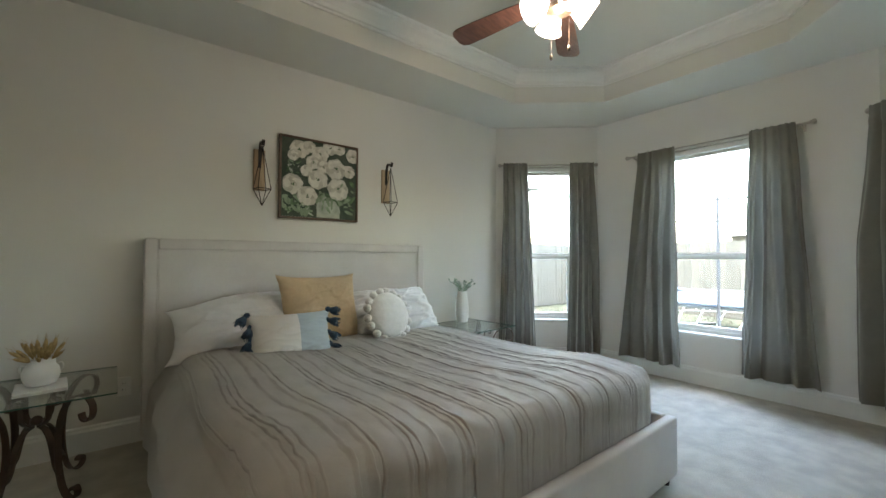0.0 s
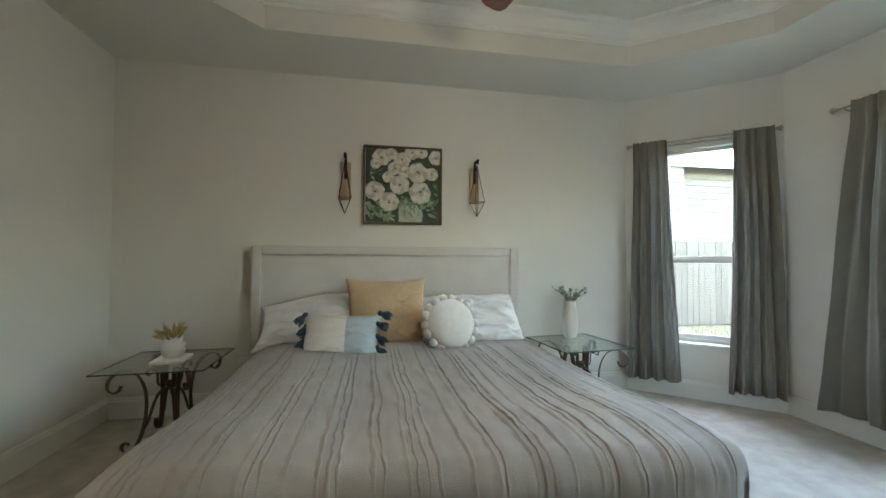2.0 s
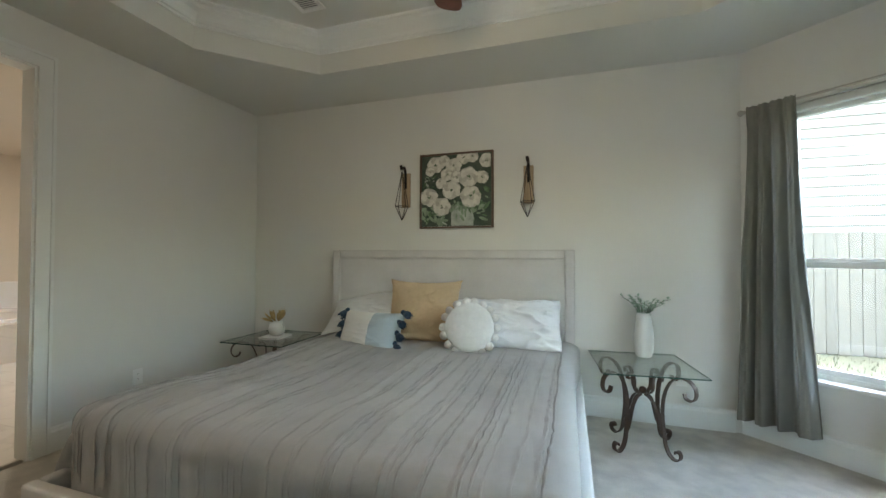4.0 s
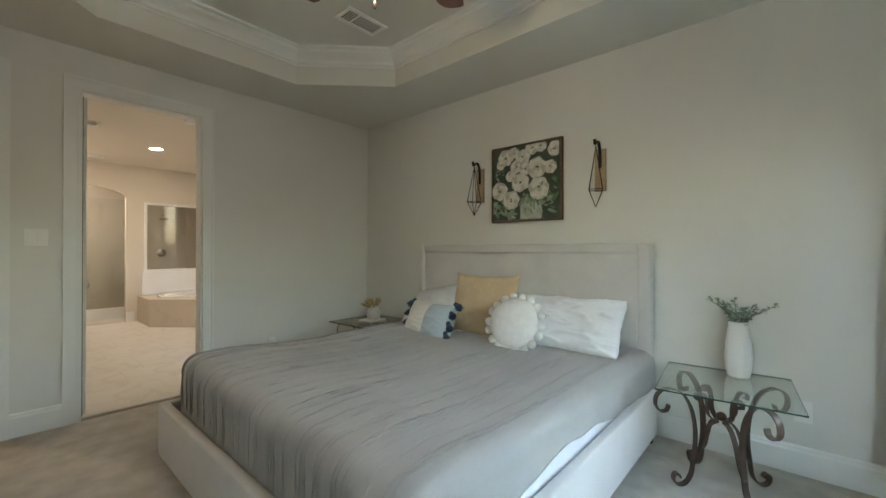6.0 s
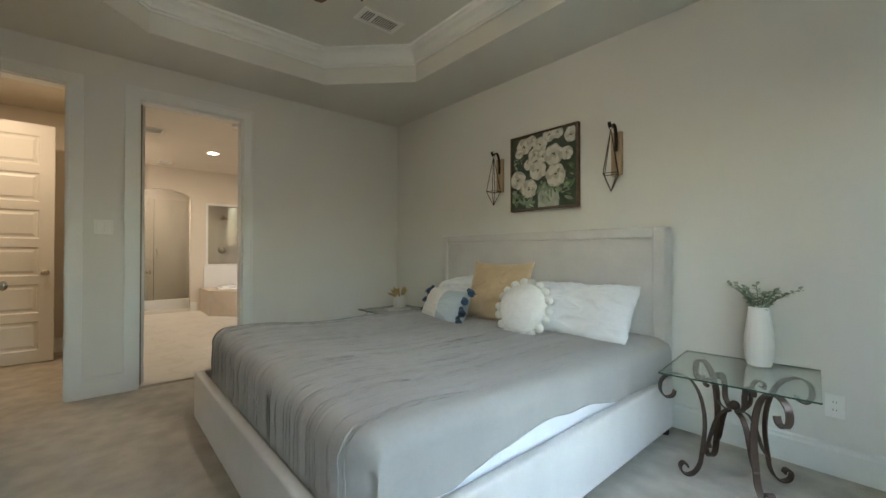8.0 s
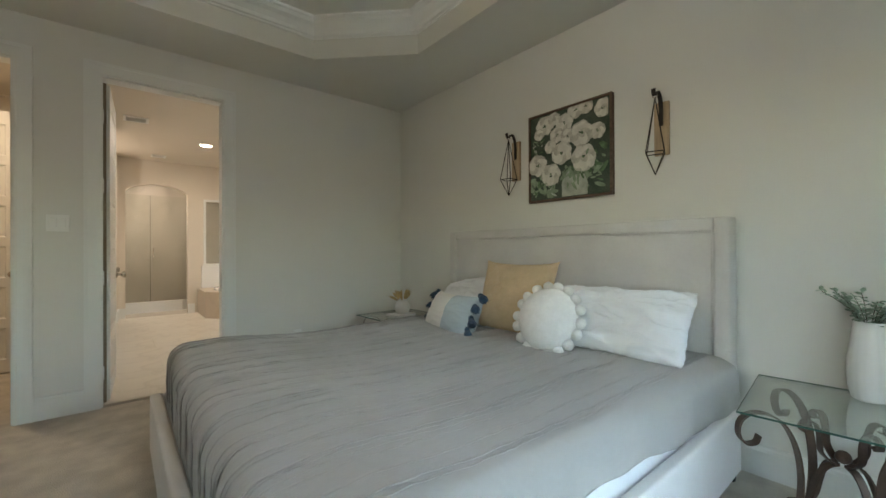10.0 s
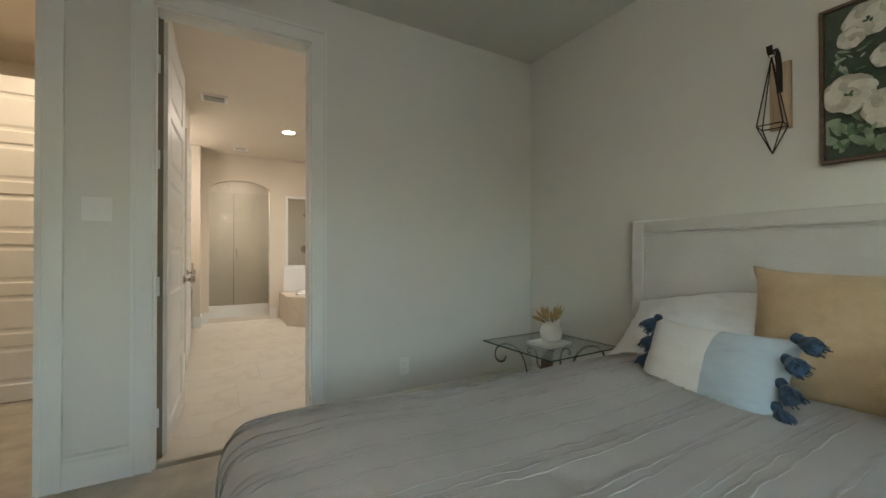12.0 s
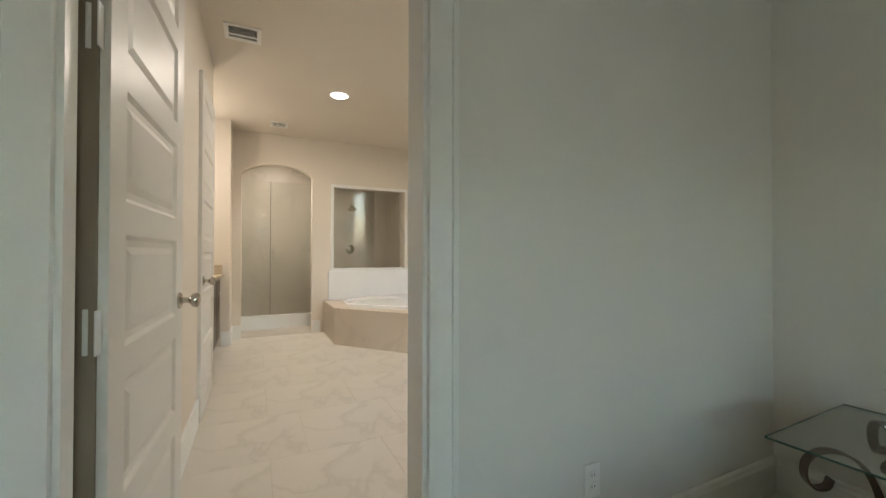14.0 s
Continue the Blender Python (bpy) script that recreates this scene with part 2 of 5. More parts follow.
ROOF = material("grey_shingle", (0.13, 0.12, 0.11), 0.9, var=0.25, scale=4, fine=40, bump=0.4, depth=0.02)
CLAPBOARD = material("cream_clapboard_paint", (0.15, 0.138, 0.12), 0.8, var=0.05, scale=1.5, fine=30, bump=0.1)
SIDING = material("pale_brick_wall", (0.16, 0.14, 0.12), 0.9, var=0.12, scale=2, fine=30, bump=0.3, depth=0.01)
GALV = material("galvanised_tube", (0.18, 0.19, 0.20), 0.45, 0.5, var=0.1)
PADM = material("blue_grey_pad", (0.07, 0.09, 0.12), 0.6, var=0.15)
MAT = material("black_trampoline_mat", (0.05, 0.05, 0.055), 0.7, var=0.1)
# brown for the shade inside the bathroom door's hinge gap
GAPSHADE = material("brown_gap_shade", (0.22, 0.18, 0.13), 0.9)


# ---- mesh tools ----
def box(bm, lo, hi, m=None):
    vs = [bm.verts.new((m @ Vector(c)) if m else c) for c in itertools.product(*zip(lo, hi))]
    for f in ((0, 1, 3, 2), (4, 6, 7, 5), (0, 4, 5, 1), (2, 3, 7, 6), (0, 2, 6, 4), (1, 5, 7, 3)):
        bm.faces.new([vs[i] for i in f])
    return vs


def rounded(lo, hi, r=0.004, seg=2, m=None):
    bm = bmesh.new()
    box(bm, lo, hi, m)
    bmesh.ops.bevel(bm, geom=bm.edges[:], offset=r, segments=seg, affect="EDGES", profile=0.5)
    return bm


def join(bm, other):
    """Adds the mesh of the second to the first."""
    tmp = bpy.data.meshes.new("tmp")
    other.to_mesh(tmp)
    bm.from_mesh(tmp)
    bpy.data.meshes.remove(tmp)
    other.free()


def lathe(bm, profile, centre=(0, 0, 0), seg=24, m=None, caps=True):
    rings = []
    for r, z in profile:
        ring = []
        for i in range(seg):
            a = 2 * math.pi * i / seg
            p = Vector((centre[0] + r * math.cos(a), centre[1] + r * math.sin(a), centre[2] + z))
            ring.append(bm.verts.new(m @ p if m else p))
        rings.append(ring)
    for a, b in zip(rings, rings[1:]):
        for i in range(seg):
            j = (i + 1) % seg
            bm.faces.new((a[i], a[j], b[j], b[i]))
    if caps and profile[0][0] > 1e-5:
        bm.faces.new(rings[0][::-1])
    if caps and profile[-1][0] > 1e-5:
        bm.faces.new(rings[-1])


def tube(bm, pts, r, seg=8, closed=False):
    pts = [Vector(p) for p in pts]
    n = len(pts)
    rings, up = [], None
    for i, p in enumerate(pts):
        a = pts[(i - 1) % n] if (i or closed) else p
        b = pts[(i + 1) % n] if (i < n - 1 or closed) else p
        d = (b - a).normalized()
        if up is None:
            up = d.orthogonal().normalized()
        up = (up - d * up.dot(d)).normalized()
        s = d.cross(up)
        rr = r(i / max(1, n - 1)) if callable(r) else r
        rings.append([bm.verts.new(p + rr * (math.cos(2 * math.pi * k / seg) * up + math.sin(2 * math.pi * k / seg) * s)) for k in range(seg)])
    pairs = list(zip(rings, rings[1:])) + ([(rings[-1], rings[0])] if closed else [])
    for a, b in pairs:
        for i in range(seg):
            j = (i + 1) % seg
            bm.faces.new((a[i], a[j], b[j], b[i]))
    if not closed:
        bm.faces.new(rings[0][::-1])
        bm.faces.new(rings[-1])


def smooth_path(pts, steps=6):
    out, n = [], len(pts)
    P = [Vector(p) for p in pts]
    for i in range(n - 1):
        a, b, c, d = P[max(i - 1, 0)], P[i], P[i + 1], P[min(i + 2, n - 1)]
        for k in range(steps):
            t = k / steps
            out.append(0.5 * ((2 * b) + (c - a) * t + (2 * a - 5 * b + 4 * c - d) * t * t + (3 * b - a - 3 * c + d) * t ** 3))
    out.append(P[-1])
    return out


def strap(bm, pts, width, thick, m):
    """A flat bar that follows points (r, z) in the upright plane of m, its width across that plane."""
    path = smooth_path([(x, z, 0) for x, z in pts], 5)
    rows = []
    for i, p in enumerate(path):
        d = (path[min(i + 1, len(path) - 1)] - path[max(i - 1, 0)]).normalized()
        nx, nz = -d.y * thick / 2, d.x * thick / 2
        rows.append([bm.verts.new(m @ Vector((p.x + s * nx, w * width / 2, p.y + s * nz))) for s, w in ((1, -1), (1, 1), (-1, 1), (-1, -1))])
    for a, b in zip(rows, rows[1:]):
        for i in range(4):
            j = (i + 1) % 4
            bm.faces.new((a[i], a[j], b[j], b[i]))
    bm.faces.new(rows[0][::-1])
    bm.faces.new(rows[-1])


def obj(name, bm, mat, smooth=False, where=None, angle=40):
    bmesh.ops.recalc_face_normals(bm, faces=bm.faces[:])
    me = bpy.data.meshes.new(name)
    bm.to_mesh(me)
    bm.free()
    for m in (mat if isinstance(mat, (list, tuple)) else [mat]):
        me.materials.append(m)
    if smooth:
        me.shade_smooth()
        if smooth != "all":
            me.set_sharp_from_angle(angle=radians(angle))
    ob = new(name, me)
    if where is not None:
        ob.matrix_basis = where
    return ob


def structure(name, bm, mat, smooth=False, label="", parent=None):
    ob = tagged(obj(name, bm, mat, smooth), label, kind="structure")
    ob.parent = parent
    return ob


def thing(name, label, category, where=None, group=""):
    ob = new(name)
    ob.empty_display_size = 0.1
    if where is not None:
        ob.matrix_basis = where
    return tagged(ob, label, category, group)


def part(name, bm, mat, parent, label="", smooth=False, where=None):
    ob = obj(name, bm, mat, smooth, where)
    ob.parent = parent
    return tagged(ob, label) if label else ob


# ---- the shell of the rooms ----
HEAD, SOUTH, EAST = 2.90, -0.98, 5.145
SOFFIT, TOP, OPEN = 2.70, 3.0, 2.40
CORNERS = [(4.28, HEAD), (EAST, 2.13), (EAST, -0.06), (4.178, SOUTH)]


def wall(name, p0, p1, z0, z1, thick, openings, mat, label=""):
    """A wall from p0 to p1, its room face on that line and its body to the left of the way; openings: (u0, u1, z0, z1)."""
    p0, p1 = Vector((*p0, 0)), Vector((*p1, 0))
    d = p1 - p0
    m = Matrix.Translation(p0) @ Matrix.Rotation(math.atan2(d.y, d.x), 4, "Z")
    us = sorted({0, d.length, *[u for o in openings for u in o[:2]]})
    zs = sorted({z0, z1, *[z for o in openings for z in o[2:]]})
    bm = bmesh.new()
    for ua, ub in zip(us, us[1:]):
        solid = []
        for za, zb in zip(zs, zs[1:]):
            if any(o[0] <= ua and ub <= o[1] and o[2] <= za and zb <= o[3] for o in openings):
                continue
            if solid and solid[-1][1] == za:
                solid[-1][1] = zb
            else:
                solid.append([za, zb])
        for za, zb in solid:
            box(bm, (ua, 0, za), (ub, thick, zb), m)
    ob = structure(name, bm, mat, label=label)
    return ob, m


def run(bm, m, u0, u1, profile):
    """A moulding along x of m from u0 to u1; profile: (out, z) with out away from the wall into the room."""
    ends = [[bm.verts.new(m @ Vector((u, -o, z))) for o, z in profile] for u in (u0, u1)]
    n = len(profile)
    for i in range(n):
        j = (i + 1) % n
        bm.faces.new((ends[0][i], ends[0][j], ends[1][j], ends[1][i]))
    bm.faces.new(ends[0][::-1])
    bm.faces.new(ends[1])


BASE = [(0.001, 0.0), (0.016, 0.0), (0.016, 0.125), (0.011, 0.138), (0.011, 0.148), (0.004, 0.158), (0.001, 0.158)]
WIN = dict(z0=0.475, z1=2.235)
W1 = (0.26, 0.90)
W2 = (0.67, 1.58)
W3 = (0.33, 0.97)
D1, D2 = (0.325, 1.112), (-0.865, -0.105)

# walls go round with the room on their right
wall_west, M_WEST = wall("wall_west", (0, SOUTH - 0.12), (0, HEAD), -0.05, SOFFIT + 0.02, 0.12,
                         [(D2[0] - SOUTH + 0.12, D2[1] - SOUTH + 0.12, -0.05, OPEN), (D1[0] - 0.04 - SOUTH + 0.12, D1[1] - SOUTH + 0.12, -0.05, OPEN)], WALL, "greige painted wall with two door openings")
wall_north, M_NORTH = wall("wall_north", (-0.12, HEAD), (4.33, HEAD), -0.05, SOFFIT + 0.02, 0.15, [], WALL, "greige painted wall behind the bed")
bay_1, M_BAY1 = wall("wall_bay_north", CORNERS[0], CORNERS[1], -0.05, SOFFIT + 0.02, 0.15, [(W1[0], W1[1], WIN["z0"], WIN["z1"])], WALL, "greige slanted bay wall with a window")
bay_2, M_BAY2 = wall("wall_bay_east", CORNERS[1], CORNERS[2], -0.05, SOFFIT + 0.02, 0.15, [(W2[0], W2[1], WIN["z0"], WIN["z1"])], WALL, "greige middle bay wall with a wide window")
bay_3, M_BAY3 = wall("wall_bay_south", CORNERS[2], CORNERS[3], -0.05, SOFFIT + 0.02, 0.15, [(W3[0], W3[1], WIN["z0"], WIN["z1"])], WALL, "greige slanted bay wall with a window")
wall_south, M_SOUTH = wall("wall_south", (4.25, SOUTH), (0, SOUTH), -0.05, SOFFIT + 0.02, 0.12, [], WALL, "plain greige painted wall")

bm = bmesh.new()
box(bm, (0.0, SOUTH - 0.1, -0.12), (5.2, HEAD + 0.1, 0.0))
structure("floor", bm, CARPET, label="cream cut-pile carpet with soft tread marks")
bm = bmesh.new()
box(bm, (-2.6, -2.2, -0.12), (0.0, 0.22, 0.0))
structure("floor_closet", bm, CARPET, label="cream carpet of the closet hall")

OCT = [(0.60, 0.34), (0.60, 1.665), (1.21, 2.275), (3.87, 2.265), (4.53, 1.69), (4.53, 0.32), (3.87, -0.265), (1.21, -0.275)]


def inset(poly, d):
    """The convex polygon (clockwise) moved inwards by d."""
    out, n = [], len(poly)
    lines = []
    for i in range(n):
        a, b = Vector(poly[i]), Vector(poly[(i + 1) % n])
        t = (b - a).normalized()
        nrm = Vector((t.y, -t.x))
        lines.append((a + nrm * d, t))
    for i in range(n):
        (a, s), (b, t) = lines[i - 1], lines[i]
        k = ((b - a).x * t.y - (b - a).y * t.x) / (s.x * t.y - s.y * t.x)
        out.append(tuple(a + s * k))
    return out


def rings(bm, poly, profile):
    rows = [[bm.verts.new((*p, z)) for p in inset(poly, d)] for d, z in profile]
    for a, b in zip(rows, rows[1:]):
        for i in range(len(a)):
            j = (i + 1) % len(a)
            bm.faces.new((a[i], a[j], b[j], b[i]))
    return rows


bm = bmesh.new()
room = [(0, SOUTH), (0, HEAD), *CORNERS]
outer = [bm.verts.new((*p, SOFFIT)) for p in room]
inner = [bm.verts.new((*p, SOFFIT)) for p in OCT]
edges = [bm.edges.new((r[i], r[(i + 1) % len(r)])) for r in (outer, inner) for i in range(len(r))]
bmesh.ops.triangle_fill(bm, use_beauty=True, use_dissolve=False, edges=edges)
rings(bm, OCT, [(0.0, SOFFIT), (0.0, 2.87)])
box(bm, (-0.1, SOUTH - 0.1, TOP), (5.2, HEAD + 0.1, TOP + 0.1))
bmesh.ops.remove_doubles(bm, verts=bm.verts[:], dist=0.0005)
structure("ceiling", bm, CEIL, label="greige tray ceiling with chamfered corners")
bm = bmesh.new()
rings(bm, OCT, [(0.002, 2.855), (0.014, 2.855), (0.016, 2.870), (0.028, 2.876), (0.034, 2.900), (0.058, 2.932), (0.084, 2.952), (0.090, 2.975), (0.105, 2.982), (0.108, 2.999)])
structure("crown_moulding", bm, TRIM, label="white stepped crown moulding round the tray")

bm = bmesh.new()
off = -SOUTH + 0.12
for m, spans in ((M_WEST, ((D2[1] + 0.09 + off, D1[0] - 0.09 + off), (D1[1] + 0.09 + off, HEAD + off - 0.001))),
                 (M_NORTH, ((0.137, 4.30 + 0.05),)), (M_BAY1, ((0.0, 1.158),)), (M_BAY2, ((0.0, 2.19),)), (M_BAY3, ((0.0, 1.335),)), (M_SOUTH, ((0.08, 4.23),))):
    for a, b in spans:
        run(bm, m, a, b, BASE)
structure("baseboard", bm, TRIM, label="tall white painted baseboard")


def casing(name, m, u0, u1, top, side, rabbet=0.0):
    """Flat stepped casing round an opening of the wall, on both its faces, and the jamb between."""
    bm = bmesh.new()
    w = 0.09
    steps = ((0.0015, w - 0.0015, 0.014), (0.0, 0.016, 0.020), (w - 0.018, w, 0.022))
    for face in (-1, 1):
        y0 = 0.0 if face < 0 else side
        for a, b, t in steps:
            ys = (y0 - 0.001 - t, y0 - 0.001) if face < 0 else (y0 + 0.001, y0 + 0.001 + t)
            back = rabbet if face > 0 else 0.0
            box(bm, (u0 - b - back, ys[0], 0.0), (u0 - a - back, ys[1], top + a), m)
            box(bm, (u1 + a, ys[0], 0.0), (u1 + b, ys[1], top + a), m)
            box(bm, (u0 - b - back, ys[0], top + a), (u1 + b, ys[1], top + b), m)
    box(bm, (u0 - rabbet, 0.0, 0.0), (u0 + 0.012, side if not rabbet else 0.062, top), m)
    box(bm, (u1 - 0.012, 0.0, 0.0), (u1, side, top), m)
    box(bm, (u0 + 0.012, 0.0, top - 0.012), (u1 - 0.012, side, top), m)
    return structure(name, bm, TRIM, label="white painted door casing")


casing("door_casing_bath", M_WEST, D1[0] + off, D1[1] + off, OPEN, 0.12, 0.04)
# the hinge gap's shade, put in as a solid brown strip
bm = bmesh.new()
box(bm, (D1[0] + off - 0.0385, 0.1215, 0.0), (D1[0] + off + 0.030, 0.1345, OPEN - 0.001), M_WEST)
structure("door_gap_shade", bm, GAPSHADE, label="brown strip drawn as the shade in the bathroom door's hinge gap")
casing("door_casing_closet", M_WEST, D2[0] + off, D2[1] + off, OPEN, 0.12)

# bathroom shell
BX, BN, BC = -4.70, 3.30, 2.70
bm = bmesh.new()
box(bm, (-6.4, -0.9, -0.12), (-0.06, BN, -0.002))
structure("floor_bath", bm, GROUT, label="pale grout bed of the bathroom floor")
bm = bmesh.new()
box(bm, (-6.5, -1.0, BC), (-2.775, BN + 0.1, BC + 0.1))
box(bm, (-2.775, 0.23, BC), (-0.001, BN + 0.1, BC + 0.1))
structure("ceiling_bath", bm, BATHW, label="cream bathroom ceiling")
wall("wall_bath_north", (-6.4, BN), (-0.12, BN), -0.05, BC, 0.1, [], BATHW, "cream bathroom wall")
bm = bmesh.new()
# side wall with a closed door, then the recess of the vanity
for lo, hi in (((-2.87, 0.22, -0.05), (-0.12, 0.282, BC)), ((-2.87, 0.282, -0.05), (-0.145, 0.34, BC)), ((-2.87, -0.80, -0.05), (-2.77, 0.22, BC)), ((-4.33, -0.9, -0.05), (-2.77, -0.8, BC)), ((-6.4, -0.8, -0.05), (-4.33, 0.40, BC))):
    box(bm, lo, hi)
structure("wall_bath_side", bm, BATHW, label="cream bathroom side wall and vanity recess")


def arch_wall():
    """The wall with an arched way into the shower and a square internal window."""
    bm = bmesh.new()
    x0, x1 = BX - 0.12, BX
    a0, a1, spring, rise = 0.507, 1.384, 2.155, 0.137
    w0, w1, wz0, wz1 = 1.675, 2.745, 0.89, 2.045
    box(bm, (x0, 0.40, -0.05), (x1, a0, BC))
    box(bm, (x0, a1, -0.05), (x1, w0, BC))
    box(bm, (x0, w0, -0.05), (x1, w1, wz0))
    box(bm, (x0, w0, wz1), (x1, w1, BC))
    box(bm, (x0, w1, -0.05), (x1, BN, BC))
    n = 16
    pts = []
    for i in range(n + 1):
        t = i / n
        pts.append((a0 + (a1 - a0) * t, spring + rise * (1 - (2 * t - 1) ** 2) ** 0.75))
    for (ya, za), (yb, zb) in zip(pts, pts[1:]):
        v = [bm.verts.new((x, y, z)) for x in (x0, x1) for y, z in ((ya, za), (yb, zb), (yb, BC), (ya, BC))]
        for f in ((0, 1, 2, 3), (7, 6, 5, 4), (0, 4, 5, 1)):
            bm.faces.new([v[k] for k in f])
    bmesh.ops.remove_doubles(bm, verts=bm.verts[:], dist=0.0003)
    structure("wall_bath_arch", bm, BATHW, label="cream wall with an arched shower opening")
    bm = bmesh.new()
    for lo, hi in (((BX + 0.001, w0 - 0.05, wz0 - 0.05), (BX + 0.012, w1 + 0.05, wz0)), ((BX + 0.001, w0 - 0.04, wz1), (BX + 0.012, w1 + 0.04, wz1 + 0.04)),
                   ((BX + 0.001, w0 - 0.04, wz0), (BX + 0.012, w0, wz1)), ((BX + 0.001, w1, wz0), (BX + 0.012, w1 + 0.04, wz1))):
        box(bm, lo, hi)
    structure("trim_shower_window", bm, TRIM, label="white trim of the internal shower window")
    bm = bmesh.new()
    box(bm, (BX - 0.07, w0 + 0.001, wz0 + 0.001), (BX - 0.062, w1 - 0.001, wz1 - 0.001))
    structure("window_shower", bm, SHGLASS, label="clear internal window into the shower")
    # shower box
    bm = bmesh.new()
    for lo, hi in (((-6.4, 0.40, -0.05), (-6.3, BN, BC)), ((-6.3, 0.402, 0.0), (x0 - 0.001, 0.44, 2.69)), ((-6.3, 2.71, 0.0), (x0 - 0.001, 2.80, 2.69)), ((-5.30, 1.50, 0.0), (x0 - 0.001, 1.60, 2.69)), ((-6.3, 0.44, -0.006), (-5.26, 2.71, 0.03))):
        box(bm, lo, hi)
    structure("wall_shower", bm, SHOWER, label="tan tiled shower walls")
    bm = bmesh.new()
    box(bm, (-5.37, 0.44, -0.004), (-5.255, 1.4995, 0.19))
    structure("shower_curb", bm, TRIM, label="white shower curb")


arch_wall()
bm = bmesh.new()
for lo, hi in (((BX + 0.001, 0.415, 0), (BX + 0.015, 0.507, 0.17)), ((BX + 0.001, 1.384, 0), (BX + 0.015, 1.497, 0.17)), ((-4.329, 0.31, 0), (-4.315, 0.40, 0.17)), ((BX + 0.001, 0.401, 0), (-4.315, 0.415, 0.17))):
    box(bm, lo, hi)
for a, b in ((-1.93, -0.25), (-2.87, -2.82)):
    box(bm, (a, 0.341, 0), (b, 0.355, 0.17))
structure("baseboard_bath", bm, TRIM, label="white bathroom baseboard")

# closet hall shell
bm = bmesh.new()
for lo, hi in (((-2.6, -2.2, -0.05), (-2.1, 0.22, 2.7)), ((-2.1, 0.0, -0.05), (-0.12, 0.10, 2.7)), ((-2.1, -2.2, -0.05), (-0.12, -2.1, 2.7)), ((-0.12, -2.2, -0.05), (0.0, SOUTH - 0.12, 2.7))):
    box(bm, lo, hi)
structure("wall_closet", bm, BATHW, label="cream closet walls")
bm = bmesh.new()
box(bm, (-2.6, -2.2, 2.7), (-0.12, 0.22, 2.75))
structure("ceiling_closet", bm, BATHW, label="cream closet ceiling")
bm = bmesh.new()
box(bm, (-2.099, -2.1, 0), (-2.085, 0.0, 0.16))
box(bm, (-2.085, -0.014, 0), (-0.2, -0.001, 0.16))
structure("baseboard_closet", bm, TRIM, label="white closet baseboard")


# ---- windows ----
def window(name, m, u0, u1, z0, z1):
    """A single-hung window set into the wall of m, with a sill and a mid rail."""
    win = thing(name, "white vinyl single-hung window with clear panes", "window")
    win["kind"] = "structure"
    y0, y1 = 0.07, 0.12
    f = 0.035
    bm = bmesh.new()
    for lo, hi in (((u0, y0, z0), (u0 + f, y1, z1)), ((u1 - f, y0, z0), (u1, y1, z1)), ((u0 + f, y0, z1 - 0.075), (u1 - f, y1, z1)), ((u0 + f, y0, z0), (u1 - f, y1, z0 + f))):
        join(bm, rounded(lo, hi, 0.004, 1, m))
    part("window_frame", bm, VINYL, win)
    part("blind_headrail", rounded((u0 + 0.004, 0.012, z1 - 0.05), (u1 - 0.004, 0.062, z1 - 0.003), 0.006, 2, m), VINYL, win, "white raised blind headrail", True)
    mid = 1.205
    bm = bmesh.new()
    join(bm, rounded((u0 + f, y0 - 0.008, mid - 0.03), (u1 - f, y1 - 0.02, mid + 0.008), 0.004, 1, m))
    join(bm, rounded((u0 + f, y0 + 0.012, mid + 0.008), (u1 - f, y1, mid + 0.028), 0.003, 1, m))
    part("meeting_rail", bm, VINYL, win)
    bm = bmesh.new()
    for lo, hi in (((u0 + f, y0 + 0.002, z0 + f), (u0 + f + 0.03, y0 + 0.028, mid - 0.03)), ((u1 - f - 0.03, y0 + 0.002, z0 + f), (u1 - f, y0 + 0.028, mid - 0.03)), ((u0 + f + 0.03, y0 + 0.002, z0 + f), (u1 - f - 0.03, y0 + 0.028, z0 + f + 0.035))):
        join(bm, rounded(lo, hi, 0.003, 1, m))
    part("lower_sash", bm, VINYL, win)
    for za, zb, y in ((z0 + f + 0.03, mid - 0.02, y0 + 0.012), (mid + 0.01, z1 - 0.08, y0 + 0.034)):
        bm = bmesh.new()
        box(bm, (u0 + f - 0.005, y, za), (u1 - f + 0.005, y + 0.004, zb), m)
        p = part("pane", bm, PANE, win)
        p.visible_shadow = False
    bm = bmesh.new()
    join(bm, rounded((u0 - 0.03, -0.022, z0 - 0.020), (u1 + 0.03, y0, z0 + 0.003), 0.004, 2, m))
    part("window_sill", bm, TRIM, win)
    return win


window("window_1", M_BAY1, *W1, **WIN)
window("window_2", M_BAY2, *W2, **WIN)
window("window_3", M_BAY3, *W3, **WIN)


